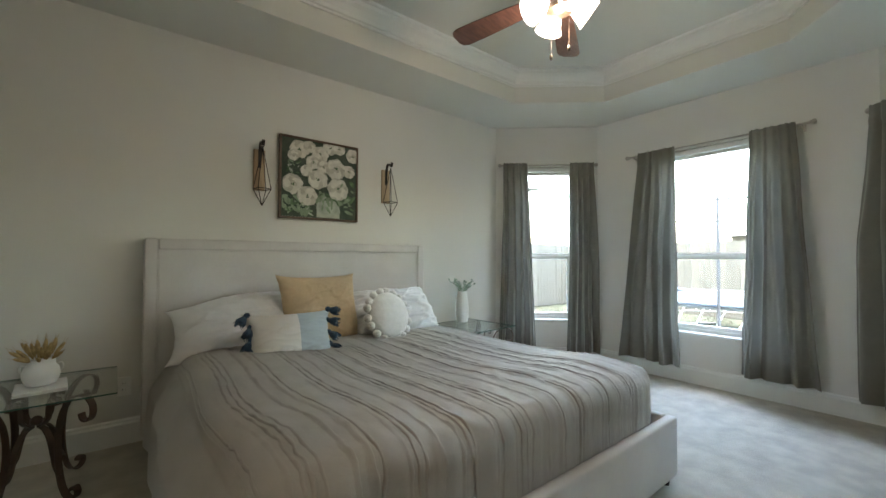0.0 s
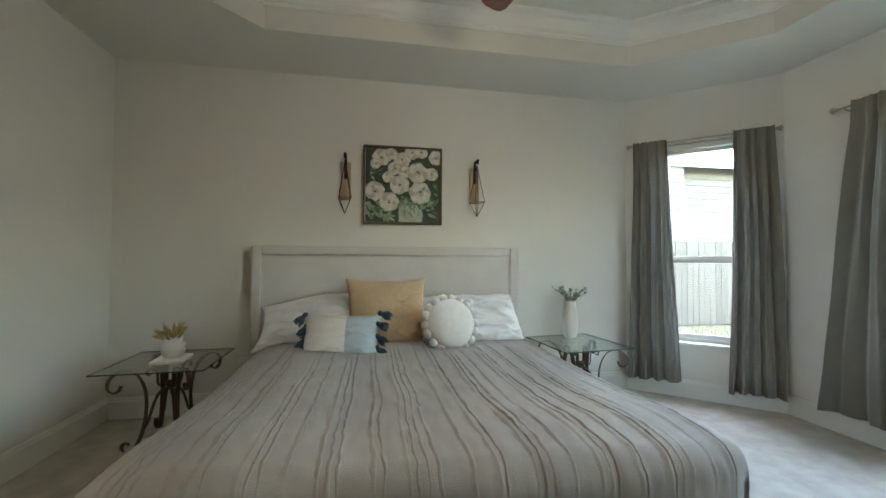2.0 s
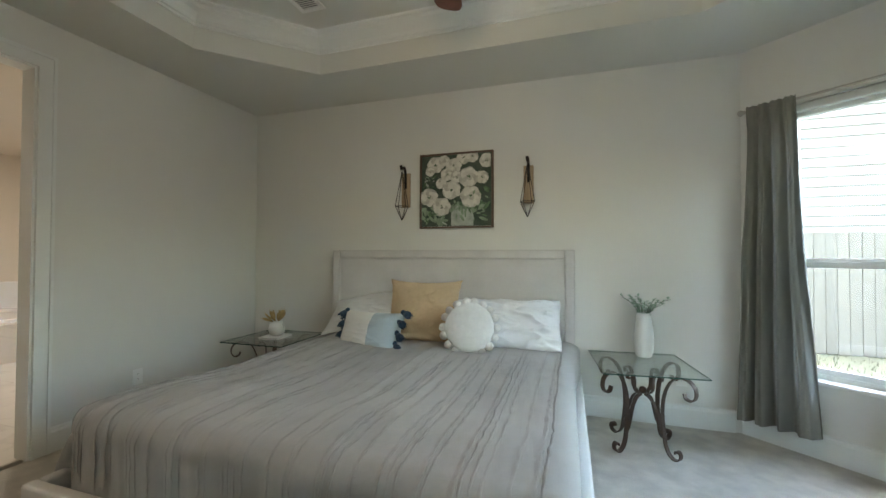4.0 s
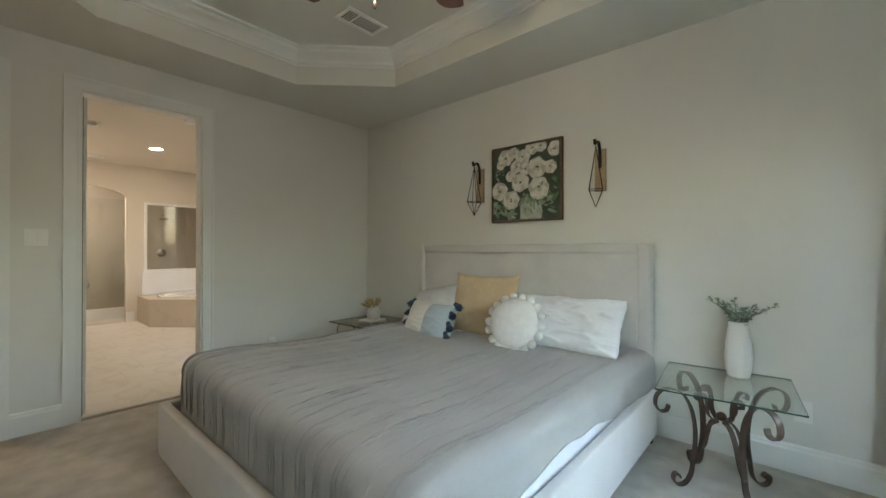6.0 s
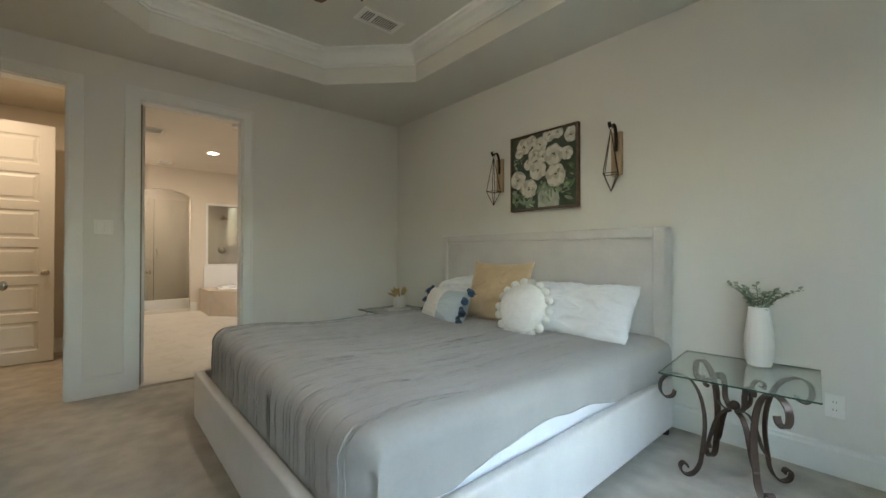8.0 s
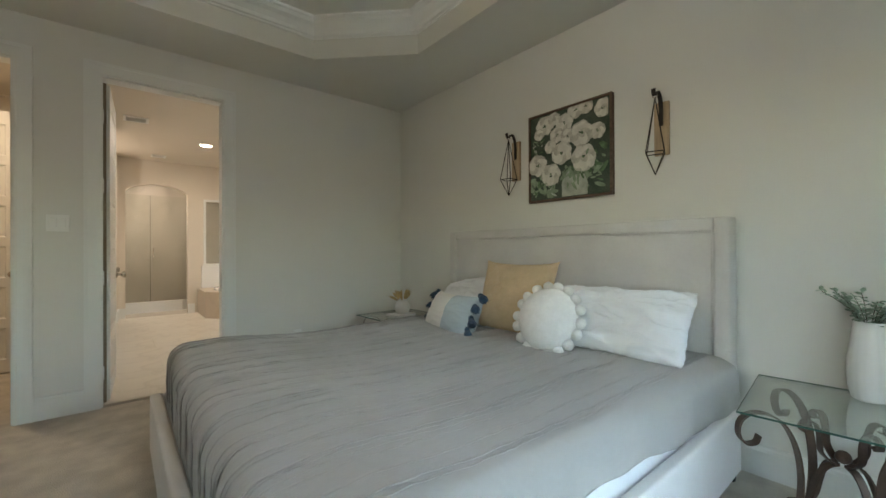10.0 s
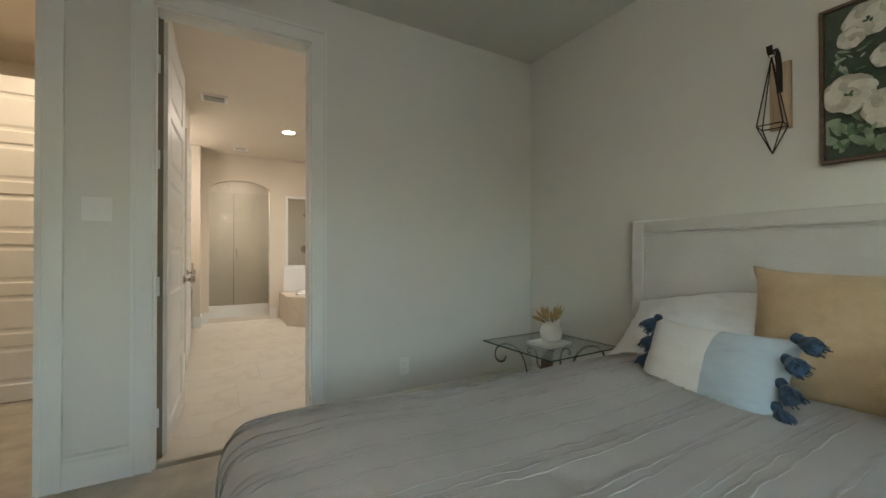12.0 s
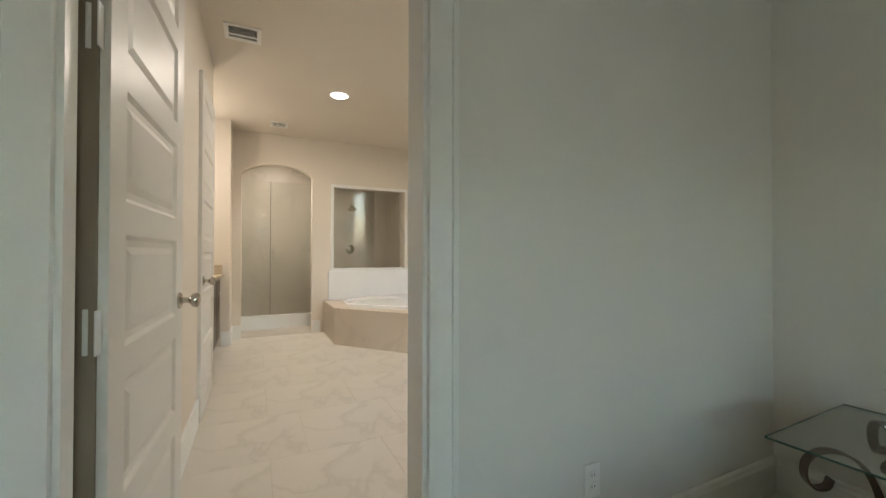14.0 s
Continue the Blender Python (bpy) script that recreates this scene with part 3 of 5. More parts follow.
# ---- doors ----
def door_leaf(name, label, width, height, where, knob_side=1, knob_z=0.92, thick=0.035, hinges=True, panels=6):
    """A leaf of stacked raised panels; hinge edge at x = 0, the leaf runs along x, its faces at y = 0 and thick."""
    leaf = thing(name, label, "door", where)
    st, ra = 0.11, 0.085
    gap = (height - 0.012 - 2 * 0.12 - (panels - 1) * ra) / panels
    bm = bmesh.new()
    z = 0.012
    cells = []
    for i in range(panels):
        z0 = 0.012 + 0.12 + i * (gap + ra)
        cells.append((z0, z0 + gap))
    box(bm, (0, 0, 0.012), (st, thick, height))
    box(bm, (width - st, 0, 0.012), (width, thick, height))
    prev = 0.012
    for z0, z1 in cells + [(height, height)]:
        box(bm, (st, 0, prev), (width - st, thick, z0))
        prev = z1
    part("door_body", bm, DOORP, leaf)
    for z0, z1 in cells:
        bm = bmesh.new()
        for y, s in ((0.0, 1), (thick, -1)):
            rows = []
            for inn, dep in ((0.0, 0.0), (0.012, 0.010), (0.030, 0.010), (0.050, 0.003)):
                rows.append([bm.verts.new(c) for c in ((st + inn, y + s * dep, z0 + inn), (width - st - inn, y + s * dep, z0 + inn), (width - st - inn, y + s * dep, z1 - inn), (st + inn, y + s * dep, z1 - inn))])
            for a, b in zip(rows, rows[1:]):
                for i in range(4):
                    bm.faces.new((a[i], a[(i + 1) % 4], b[(i + 1) % 4], b[i]))
            bm.faces.new(rows[-1])
        part("panel", bm, DOORP, leaf)
    for s in (1, -1):
        bm = bmesh.new()
        m = pose(width - 0.065, thick if s > 0 else 0, knob_z, -90 * s, 0, 0)
        lathe(bm, [(0.032, 0.0), (0.032, 0.006), (0.026, 0.010), (0.012, 0.014), (0.011, 0.034), (0.016, 0.040), (0.027, 0.048), (0.030, 0.058), (0.026, 0.068), (0.014, 0.073), (0.0001, 0.074)], seg=20, m=m)
        part("door_handle", bm, CHROME, leaf, "satin nickel door knob", True)
    if hinges:
        for hz in (0.22, height / 2, height - 0.22) if height < 2.2 else (0.22, 0.93, 1.62, height - 0.24):
            bm = bmesh.new()
            box(bm, (-0.034, 0.012, hz - 0.05), (-0.0015, 0.0145, hz + 0.05))
            lathe(bm, [(0.006, -0.052), (0.007, -0.05), (0.007, 0.05), (0.006, 0.052)], (-0.004, thick + 0.004, hz), 8)
            part("hinge", bm, VINYL, leaf, "painted hinge")
    return leaf


door_leaf("bathroom_door", "white six-panel door standing open into the bathroom", 0.775, 2.38, pose(-0.128, 0.375, 0, 0, 0, 177.6))
door_leaf("bedroom_door", "white panel door standing half open beside the closet opening", 0.76, 2.38, pose(0.026, -0.858, 0, 0, 0, 37.7))
door_leaf("closet_door", "white six-panel door standing open in the closet hall", 0.76, 2.43, pose(-1.63, -1.03, 0, 0, 0, 90))
door_leaf("linen_door", "white panel door closed in the bathroom side wall", 0.84, 2.30, pose(-2.80, 0.326, 0, 0, 0, 0), hinges=False)

# ---- bed ----
BED = (1.085, 3.20, 0.555, 2.79)


def bed():
    x0, x1, y0, y1 = BED
    b = thing("bed", "king bed with an oatmeal linen frame and a tall bordered headboard", "bed")
    bm = bmesh.new()
    join(bm, rounded((1.02, 2.779, 0.06), (3.15, 2.885, 1.26), 0.01, 2))
    part("headboard", bm, UPHOL, b)
    bm = bmesh.new()
    w = 0.072
    for lo, hi in (((1.015, 2.765, 0.06), (1.015 + w, 2.889, 1.295)), ((3.155 - w, 2.765, 0.06), (3.155, 2.889, 1.295)), ((1.015 + w, 2.765, 1.295 - w), (3.155 - w, 2.889, 1.295))):
        join(bm, rounded(lo, hi, 0.012, 3))
    part("headboard_border", bm, UPHOL, b, smooth=True)
    bm = bmesh.new()
    z = 1.295 - w - 0.010
    a, c = 1.015 + w + 0.010, 3.155 - w - 0.010
    tube(bm, [(a, 2.778, 0.5), (a, 2.778, z), (c, 2.778, z), (c, 2.778, 0.5)], 0.004, 6)
    part("piping", bm, UPHOL, b, smooth=True)
    t = 0.055
    for name, lo, hi in (("side_rail", (x0, y0 + t, 0.05), (x0 + t, y1 - 0.026, 0.352)), ("side_rail", (x1 - t, y0 + t, 0.05), (x1, y1 - 0.026, 0.352)), ("foot_rail", (x0, y0, 0.05), (x1, y0 + t, 0.352))):
        part(name, rounded(lo, hi, 0.014, 3), UPHOL, b, smooth=True)
    bm = bmesh.new()
    box(bm, (x0 + t, y0 + t, 0.12), (x1 - t, 2.79, 0.20))
    part("slat_deck", bm, DARKSLOT, b)
    for x in (x0 + 0.04, x1 - 0.04):
        for y in (y0 + 0.05, y1 - 0.05):
            bm = bmesh.new()
            lathe(bm, [(0.02, 0.0), (0.026, 0.05)], (x, y, 0.0), 12)
            part("leg", bm, DARKSLOT, b)
    m = thing("mattress", "thick mattress in a white fitted sheet on the bed frame", "mattress")
    bm = rounded((x0 + t + 0.04, y0 + t + 0.05, 0.20), (x1 - t - 0.012, 2.76, 0.53), 0.06, 4)
    part("mattress_body", bm, SHEET, m, smooth=True)


bed()


def fold(v, w):
    return noise.noise(Vector(v)) * w


def cover():
    """The quilt cover: tucked in at the foot and the right, hanging over the left rail; each ruffle is a strip sewn on it."""
    rnd = random.Random(4)
    xl, xr, y_head, y_foot, top = 1.165, 3.145, 2.765, 0.612, 0.582
    side, R = 0.50, 0.085
    wdt = xr - xl
    run_y = y_head - y_foot - R
    N3 = lambda *a: noise.noise(Vector(a))

    def place(u, v):
        a = u - side
        down = 0.0
        if a < R:
            s = R - a
            ang = min(s / R, 1.5708)
            d = max(0.0, s - R * 1.5708)
            x, z = xl + R - R * math.sin(ang), top - R + R * math.cos(ang) - d
            x -= 0.10 * min(1, d / 0.16) ** 0.8 + 0.05 * d
            down = d
        elif a > wdt - R:
            s = a - (wdt - R)
            ang = min(s / R, 1.5708)
            d = max(0.0, s - R * 1.5708)
            x, z = xr - R + R * math.sin(ang) + 0.02 * d, top - R + R * math.cos(ang) - d
            down = d
        else:
            x, z = xl + a, top
        mid = min(1, max(0, (x - xl) / wdt))
        z += 0.030 * math.exp(-((v - run_y * 0.93) / 0.28) ** 2) + 0.020 * math.sin(math.pi * mid) ** 0.7 + 0.036 * math.exp(-((mid - 0.16) / 0.17) ** 2) + 0.010 * N3(u * 2.2, v * 2.0, 1) + 0.004 * N3(u * 7, v * 5, 5) + 0.003 * N3(u * 24, v * 10, 6)
        if v <= run_y:
            y = y_head - v
        else:
            s = v - run_y
            ang = min(s / R, 1.5708)
            d = max(0.0, s - R * 1.5708)
            y = y_foot + R - R * math.sin(ang)
            z -= R - R * math.cos(ang) + d
            k = min(1, s / (R * 1.57))
            y += 0.011 * k * N3(u * 15, v * 0.8, 2) + 0.006 * k * N3(u * 34, v * 1.5, 2)
            # round the corners in plan
            for edge, sg in ((xl, 1), (xr, -1)):
                q = sg * (x - edge)
                if q < 0.17:
                    y += k * 0.085 * ((0.17 - max(q, 0)) / 0.17) ** 2
        if a < R and down > 0:
            x += 0.030 * min(1, down / 0.3) * N3(v * 4.2, down * 1.2, 9)
            z = max(z, 0.025)
        elif a > wdt - R:
            tt = v / (y_head - y_foot)
            lift = max(0, math.sin(math.pi * min(1, max(0, (tt - 0.30) / 0.54)) ** 1.1)) ** 0.8
            z = max(z, 0.350 + 0.075 * lift + 0.010 * N3(v * 5, 0, 4))
            x += 0.007 * N3(v * 9, down * 3, 9) * min(1, down * 8) + 0.045 * max(0.0, 1 - tt / 0.22) * min(1, s / R)
        if u > side + R * 0.2:
            z = max(z, 0.315)
        return Vector((x, y, z))

    width = side + wdt + 0.22
    long = y_head - y_foot + 0.27
    nu, nv = 260, 200
    verts = [tuple(place(width * i / nu, long * j / nv)) for j in range(nv + 1) for i in range(nu + 1)]
    faces = [(j * (nu + 1) + i, j * (nu + 1) + i + 1, (j + 1) * (nu + 1) + i + 1, (j + 1) * (nu + 1) + i) for j in range(nv) for i in range(nu)]
    me = bpy.data.meshes.new("comforter_body")
    me.from_pydata(verts, [], faces)
    me.materials.append(COVER)
    me.shade_smooth()
    c = thing("comforter", "taupe comforter with raised ruffles, tucked in at the bed's foot", "bedding")
    body = new("comforter_body", me)
    body.parent = c
    u = 0.50
    gaps = itertools.cycle((0.024, 0.075, 0.022, 0.026, 0.03, 0.085, 0.06, 0.024, 0.095, 0.025, 0.028, 0.07, 0.09, 0.03, 0.022, 0.08))
    gap = 0.05
    while u < 2.40:
        seed, start, amp = rnd.uniform(0, 50), rnd.uniform(0.0, 0.06), rnd.uniform(0.0028, 0.0056)
        if rnd.random() < 0.12:
            start = rnd.uniform(0.2, 0.7)
        rows = []
        n = int((long - 0.03 - start) / 0.016)
        for j in range(n + 1):
            v = start + 0.016 * j
            uu = u + 0.022 * N3(1.7, v * 2.0, u * 2.2) + 0.005 * N3(seed, v * 3, 4) + 0.006 * N3(seed, v * 17, 3) + 0.004 * N3(seed, v * 38, 6)
            p = place(uu, v)
            t = (place(uu + 0.01, v) - place(uu - 0.01, v)).normalized()
            l = (place(uu, v + 0.01) - place(uu, v - 0.01)).normalized()
            nrm = t.cross(-l).normalized()
            if nrm.dot(Vector((0, -0.5, 1))) < 0:
                nrm = -nrm
            k = amp * (0.85 + 0.9 * N3(seed, v * 19, 7) + 0.5 * N3(seed, v * 45, 1))
            flop = 0.8 * N3(seed, v * 17, 5)
            fade = min(1, j / 3, (n - j) / 3)
            k *= 0.25 + 0.75 * fade
            out = t * (0.9 + 0.5 * flop)
            ramp = min(0.028, gap * 0.6)
            rows.append([p - t * ramp - nrm * 0.003, p - t * ramp * 0.4 + nrm * (k * 0.15), p - t * 0.005 + nrm * (k * 0.60), p + out * k * 0.45 + nrm * k, p + out * k * 0.9 + nrm * (k * 0.80), p + out * k * 0.8 + nrm * (k * 0.50), p - t * 0.002 + nrm * (k * 0.35), p - t * 0.005 - nrm * 0.003])
        m = len(rows[0])
        vv = [tuple(q) for r in rows for q in r]
        ff = [(j * m + i, j * m + i + 1, (j + 1) * m + i + 1, (j + 1) * m + i) for j in range(len(rows) - 1) for i in range(m - 1)]
        ff += [tuple(range(m)), tuple((len(rows) - 1) * m + i for i in range(m - 1, -1, -1))]
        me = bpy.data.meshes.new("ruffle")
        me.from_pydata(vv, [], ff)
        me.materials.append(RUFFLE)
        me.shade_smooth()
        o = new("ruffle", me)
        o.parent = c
        gap = next(gaps) * rnd.uniform(0.85, 1.15)
        u += gap


cover()


# ---- pillows ----
def pillow_mesh(w, h, t, seed, pinch=0.10, crease=0.01, nu=56, flange=0.0, soft=0.0, slump=0.0, ears=0.0):
    """A stuffed cushion, w by h in its own x and z, t thick in y, with drawn-in sides and pointed corners."""
    bm = bmesh.new()
    grid = {}
    for s in (1, -1):
        for i in range(nu + 1):
            for j in range(nu + 1):
                u, v = 2 * i / nu - 1, 2 * j / nu - 1
                edge = i in (0, nu) or j in (0, nu)
                if edge and s < 0:
                    grid[s, i, j] = grid[1, i, j]
                    continue
                x = u * (1 - pinch * (1 - v * v) * abs(u) ** 3)
                z = v * (1 - pinch * (1 - u * u) * abs(v) ** 3)
                x *= 1 - soft * v ** 4
                z *= 1 - soft * u ** 4
                z += 0.06 * soft * 4 * noise.noise(Vector((u * 1.6, v * 1.2, seed)))
                z -= slump * max(0.0, -u) ** 1.6 * (v + 1) * 0.5 if slump > 0 else -slump * max(0.0, u) ** 1.6 * (v + 1) * -0.5
                x *= 1 + ears * (u * v) ** 6
                z *= 1 + ears * (u * v) ** 6
                body = (max(0, 1 - abs(u) ** 2.6) * max(0, 1 - abs(v) ** 2.6)) ** 0.55
                if flange:
                    body = (max(0, 1 - (abs(u) / (1 - flange)) ** 2.6) * max(0, 1 - (abs(v) / (1 - flange)) ** 2.6)) ** 0.55 if max(abs(u), abs(v)) < 1 - flange else 0
                q1, q2 = noise.noise(Vector((x * 2.2 + z * 1.4 + seed, z * 3.4 - x, s * 5))), noise.noise(Vector((x * 5 - z * 3 + seed, z * 4 + x * 2, s * 3)))
                cr = crease * (0.55 * noise.noise(Vector((x * 2.4 + seed, z * 2.4, s * 5))) - 0.5 * max(0.0, 1 - abs(q1) * 3.5) ** 2 - 0.35 * max(0.0, 1 - abs(q2) * 3.5) ** 2 * (0.3 + abs(u * v)))
                y = s * (t / 2 * body + 0.0015) + cr * (0.25 + body)
                if edge:
                    y = cr * 0.6 + 0.006 * noise.noise(Vector((x * 9, z * 9, seed)))
                    x += 0.012 * noise.noise(Vector((z * 7, seed, 1)))
                    z += 0.012 * noise.noise(Vector((x * 7, seed, 8)))
                grid[s, i, j] = bm.verts.new((x * w / 2, y, z * h / 2))
    for s in (1, -1):
        for i in range(nu):
            for j in range(nu):
                q = [grid[s, i, j], grid[s, i + 1, j], grid[s, i + 1, j + 1], grid[s, i, j + 1]]
                try:
                    bm.faces.new(q if s < 0 else q[::-1])
                except ValueError:
                    pass
    return bm


def pillow(name, label, w, h, t, where, mat, seed, **kw):
    p = thing(name, label, "pillow", where)
    body = part("pillow_cover", pillow_mesh(w, h, t, seed, **kw), mat, p, smooth="all")
    return p, body


pillow("sleeping_pillow", "cream cotton sleeping pillow slumped against the headboard", 0.86, 0.46, 0.22, pose(1.565, 2.55, 0.725, -44, 0, -3), WHITEP, 3, pinch=0.07, crease=0.022, soft=0.0, slump=0.38, ears=0.05)
pillow("sleeping_pillow", "cream cotton sleeping pillow behind another on the headboard", 0.76, 0.42, 0.16, pose(1.64, 2.68, 0.735, -24, 0, 2), WHITEP, 31, pinch=0.04, crease=0.025, soft=0.06, slump=0.30)
pillow("sleeping_pillow", "crumpled white sleeping pillow leaning on the headboard", 0.83, 0.43, 0.22, pose(2.665, 2.515, 0.735, -40, 0, 4), SHEET, 12, pinch=0.08, crease=0.048, soft=0.09, slump=-0.08, ears=0.03)
pillow("square_cushion", "mustard linen square cushion with pointed corners", 0.58, 0.50, 0.19, pose(2.03, 2.47, 0.808, -17, 0, 3), MUSTARD, 7, pinch=0.08, crease=0.012, ears=0.03)


def lumbar():
    w, h, t = 0.51, 0.34, 0.21
    p = thing("lumbar_cushion", "cream and pale blue lumbar cushion with slate tassels", "pillow", pose(1.728, 2.175, 0.674, -26, 0, -5))
    bm = pillow_mesh(w, h, t, 19, pinch=0.10, crease=0.008, ears=0.06)
    for f in bm.faces:
        if f.calc_center_median().x > 0.035:
            f.material_index = 1
    part("pillow_cover", bm, [CREAMP, BLUEP], p, smooth="all")
    rnd = random.Random(6)
    for sx in (-1, 1):
        for k in range(5):
            z = -h / 2 + 0.030 + k * (h - 0.045) / 4.0
            bm = bmesh.new()
            x = sx * (w / 2 - 0.028 + (0.0 if k in (0, 4) else -0.012))
            turn = Matrix.Translation((x, -0.022, z + 0.02)) @ pose(0, 0, 0, rnd.uniform(-10, 25), sx * (((158, 156, 154, 150, 140) if sx < 0 else (140, 135, 130, 124, 112))[k] + rnd.uniform(-8, 8)), 0)
            turn = turn @ Matrix.Diagonal((1.2, 1.2, 1.45, 1.0))
            lathe(bm, [(0.004, 0.0), (0.014, 0.006), (0.015, 0.016), (0.011, 0.022), (0.018, 0.030), (0.024, 0.048), (0.022, 0.056), (0.008, 0.057)], seg=14, m=turn)
            for q in range(26):
                a = rnd.uniform(0, 6.28)
                r0, r1 = 0.012, rnd.uniform(0.014, 0.026)
                tube(bm, [turn @ Vector((r0 * math.cos(a), r0 * math.sin(a), 0.024)), turn @ Vector((r1 * math.cos(a), r1 * math.sin(a), 0.045)), turn @ Vector((r1 * 1.05 * math.cos(a + 0.2), r1 * 1.05 * math.sin(a + 0.2), rnd.uniform(0.058, 0.07)))], 0.0022, 4)
            part("tassel", bm, NAVY, p)


lumbar()


def round_cushion():
    r = 0.170
    p = thing("round_cushion", "round white plush cushion edged with pompoms", "pillow", pose(2.455, 2.24, 0.750, -22, 0, 9))
    bm = bmesh.new()
    prof = [(0.0001, -0.085)] + [(r * math.sin(a), -0.085 * math.cos(a) ** 0.8 if math.cos(a) > 0 else 0) for a in [0.25, 0.5, 0.75, 1.0, 1.2, 1.4]] + [(r, 0.0)]
    prof += [(x, -z) for x, z in prof[-2::-1]]
    lathe(bm, prof, seg=48, m=pose(0, 0, 0, 90, 0, 0))
    for v in bm.verts:
        v.co += Vector(noise.noise_vector(v.co * 60)) * 0.0015 + Vector(noise.noise_vector(v.co * 9)) * 0.006
    part("cushion_cover", bm, FUR, p, smooth="all")
    rnd = random.Random(9)
    base = None
    for k in range(18):
        a = 2 * math.pi * k / 18 + rnd.uniform(-0.04, 0.04)
        m = pose((r + 0.014) * math.cos(a), 0, (r + 0.014) * math.sin(a), rnd.uniform(0, 90), rnd.uniform(0, 90))
        if base is None:
            bm = bmesh.new()
            bmesh.ops.create_icosphere(bm, subdivisions=4, radius=0.029)
            for v in bm.verts:
                v.co *= 1 + 0.08 * noise.noise(v.co * 190) + 0.05 * noise.noise(v.co * 60)
            base = part("pompom", bm, FUR, p, smooth="all", where=m)
        else:
            o = base.copy()
            scene.collection.objects.link(o)
            o.parent = p
            o.matrix_basis = m


round_cushion()


# ---- side tables ----
def side_table(name, label, where, w, d, h, spread=None, base=(0, 0), foot=1.0, twist=0.0):
    t = thing(name, label, "side table", where)
    bm = rounded((-w / 2, -d / 2, h - 0.009), (w / 2, d / 2, h), 0.0025, 2)
    for f in bm.faces:
        f.material_index = 0 if abs(f.normal.z) > 0.9 else 1
    part("glass_top", bm, [TABLEGLASS, GLASSEDGE], t, "bevelled clear glass top")
    top = h - 0.010
    outer = [(0.300, 0.030), (0.318, 0.046), (0.300, 0.062), (0.274, 0.048), (0.280, 0.018), (0.315, 0.005), (0.335, 0.004), (0.300, 0.004)]
    leg = [(0.232, 0.040), (0.238, 0.056), (0.256, 0.058), (0.268, 0.040), (0.258, 0.014), (0.228, 0.004), (0.195, 0.018), (0.168, 0.06), (0.148, 0.13), (0.138, 0.21), (0.140, 0.29), (0.158, 0.37), (0.195, 0.435), (0.245, 0.466), (0.30, 0.468), (0.340, 0.440), (0.348, 0.395), (0.325, 0.362), (0.290, 0.366), (0.278, 0.392)]
    k = (top - 0.001) / 0.470
    leg = [(r, z * k) for r, z in leg]
    inner = [(0.118, 0.425), (0.134, 0.418), (0.136, 0.440), (0.112, 0.452), (0.088, 0.440), (0.076, 0.400), (0.072, 0.350), (0.040, 0.318), (0.020, 0.316)]
    brace = [(0.020, 0.312), (0.055, 0.300), (0.085, 0.262), (0.108, 0.200), (0.128, 0.140), (0.158, 0.100)]
    for i in range(4):
        a = (spread or math.degrees(math.atan2(d * 1.25, w))) * (1 if i % 2 == 0 else -1) + (0 if i < 2 else 180) + twist
        m = pose(*base, 0, 0, 0, a)
        bm = bmesh.new()
        strap(bm, [(r * (foot if z < 0.1 else 1), z) for r, z in leg], 0.030, 0.007, m)
        part("leg", bm, IRON, t, "scrolled bronze-brown iron leg", smooth=True)
        bm = bmesh.new()
        strap(bm, [(r, z * k) for r, z in inner], 0.026, 0.006, m)
        strap(bm, [(r, z * k) for r, z in brace], 0.026, 0.006, m)
        part("scroll_brace", bm, IRON, t, smooth=True)
    bm = bmesh.new()
    bmesh.ops.create_icosphere(bm, subdivisions=3, radius=0.024, matrix=Matrix.Translation((*base, 0.335 * k)))
    part("finial_ball", bm, IRON, t, "copper-brown iron ball", smooth="all")
    return t


side_table("side_table", "glass-topped side table on scrolled iron legs near the window", pose(3.580, 2.556, 0, 0, 0, 5.5), 0.60, 0.615, 0.522, 43.5, (-0.015, -0.075), 0.95, -8.0)
side_table("side_table", "glass-topped side table on scrolled iron legs in the corner", pose(0.597, 2.503, 0, 0, 0, 1.5), 0.615, 0.612, 0.512)


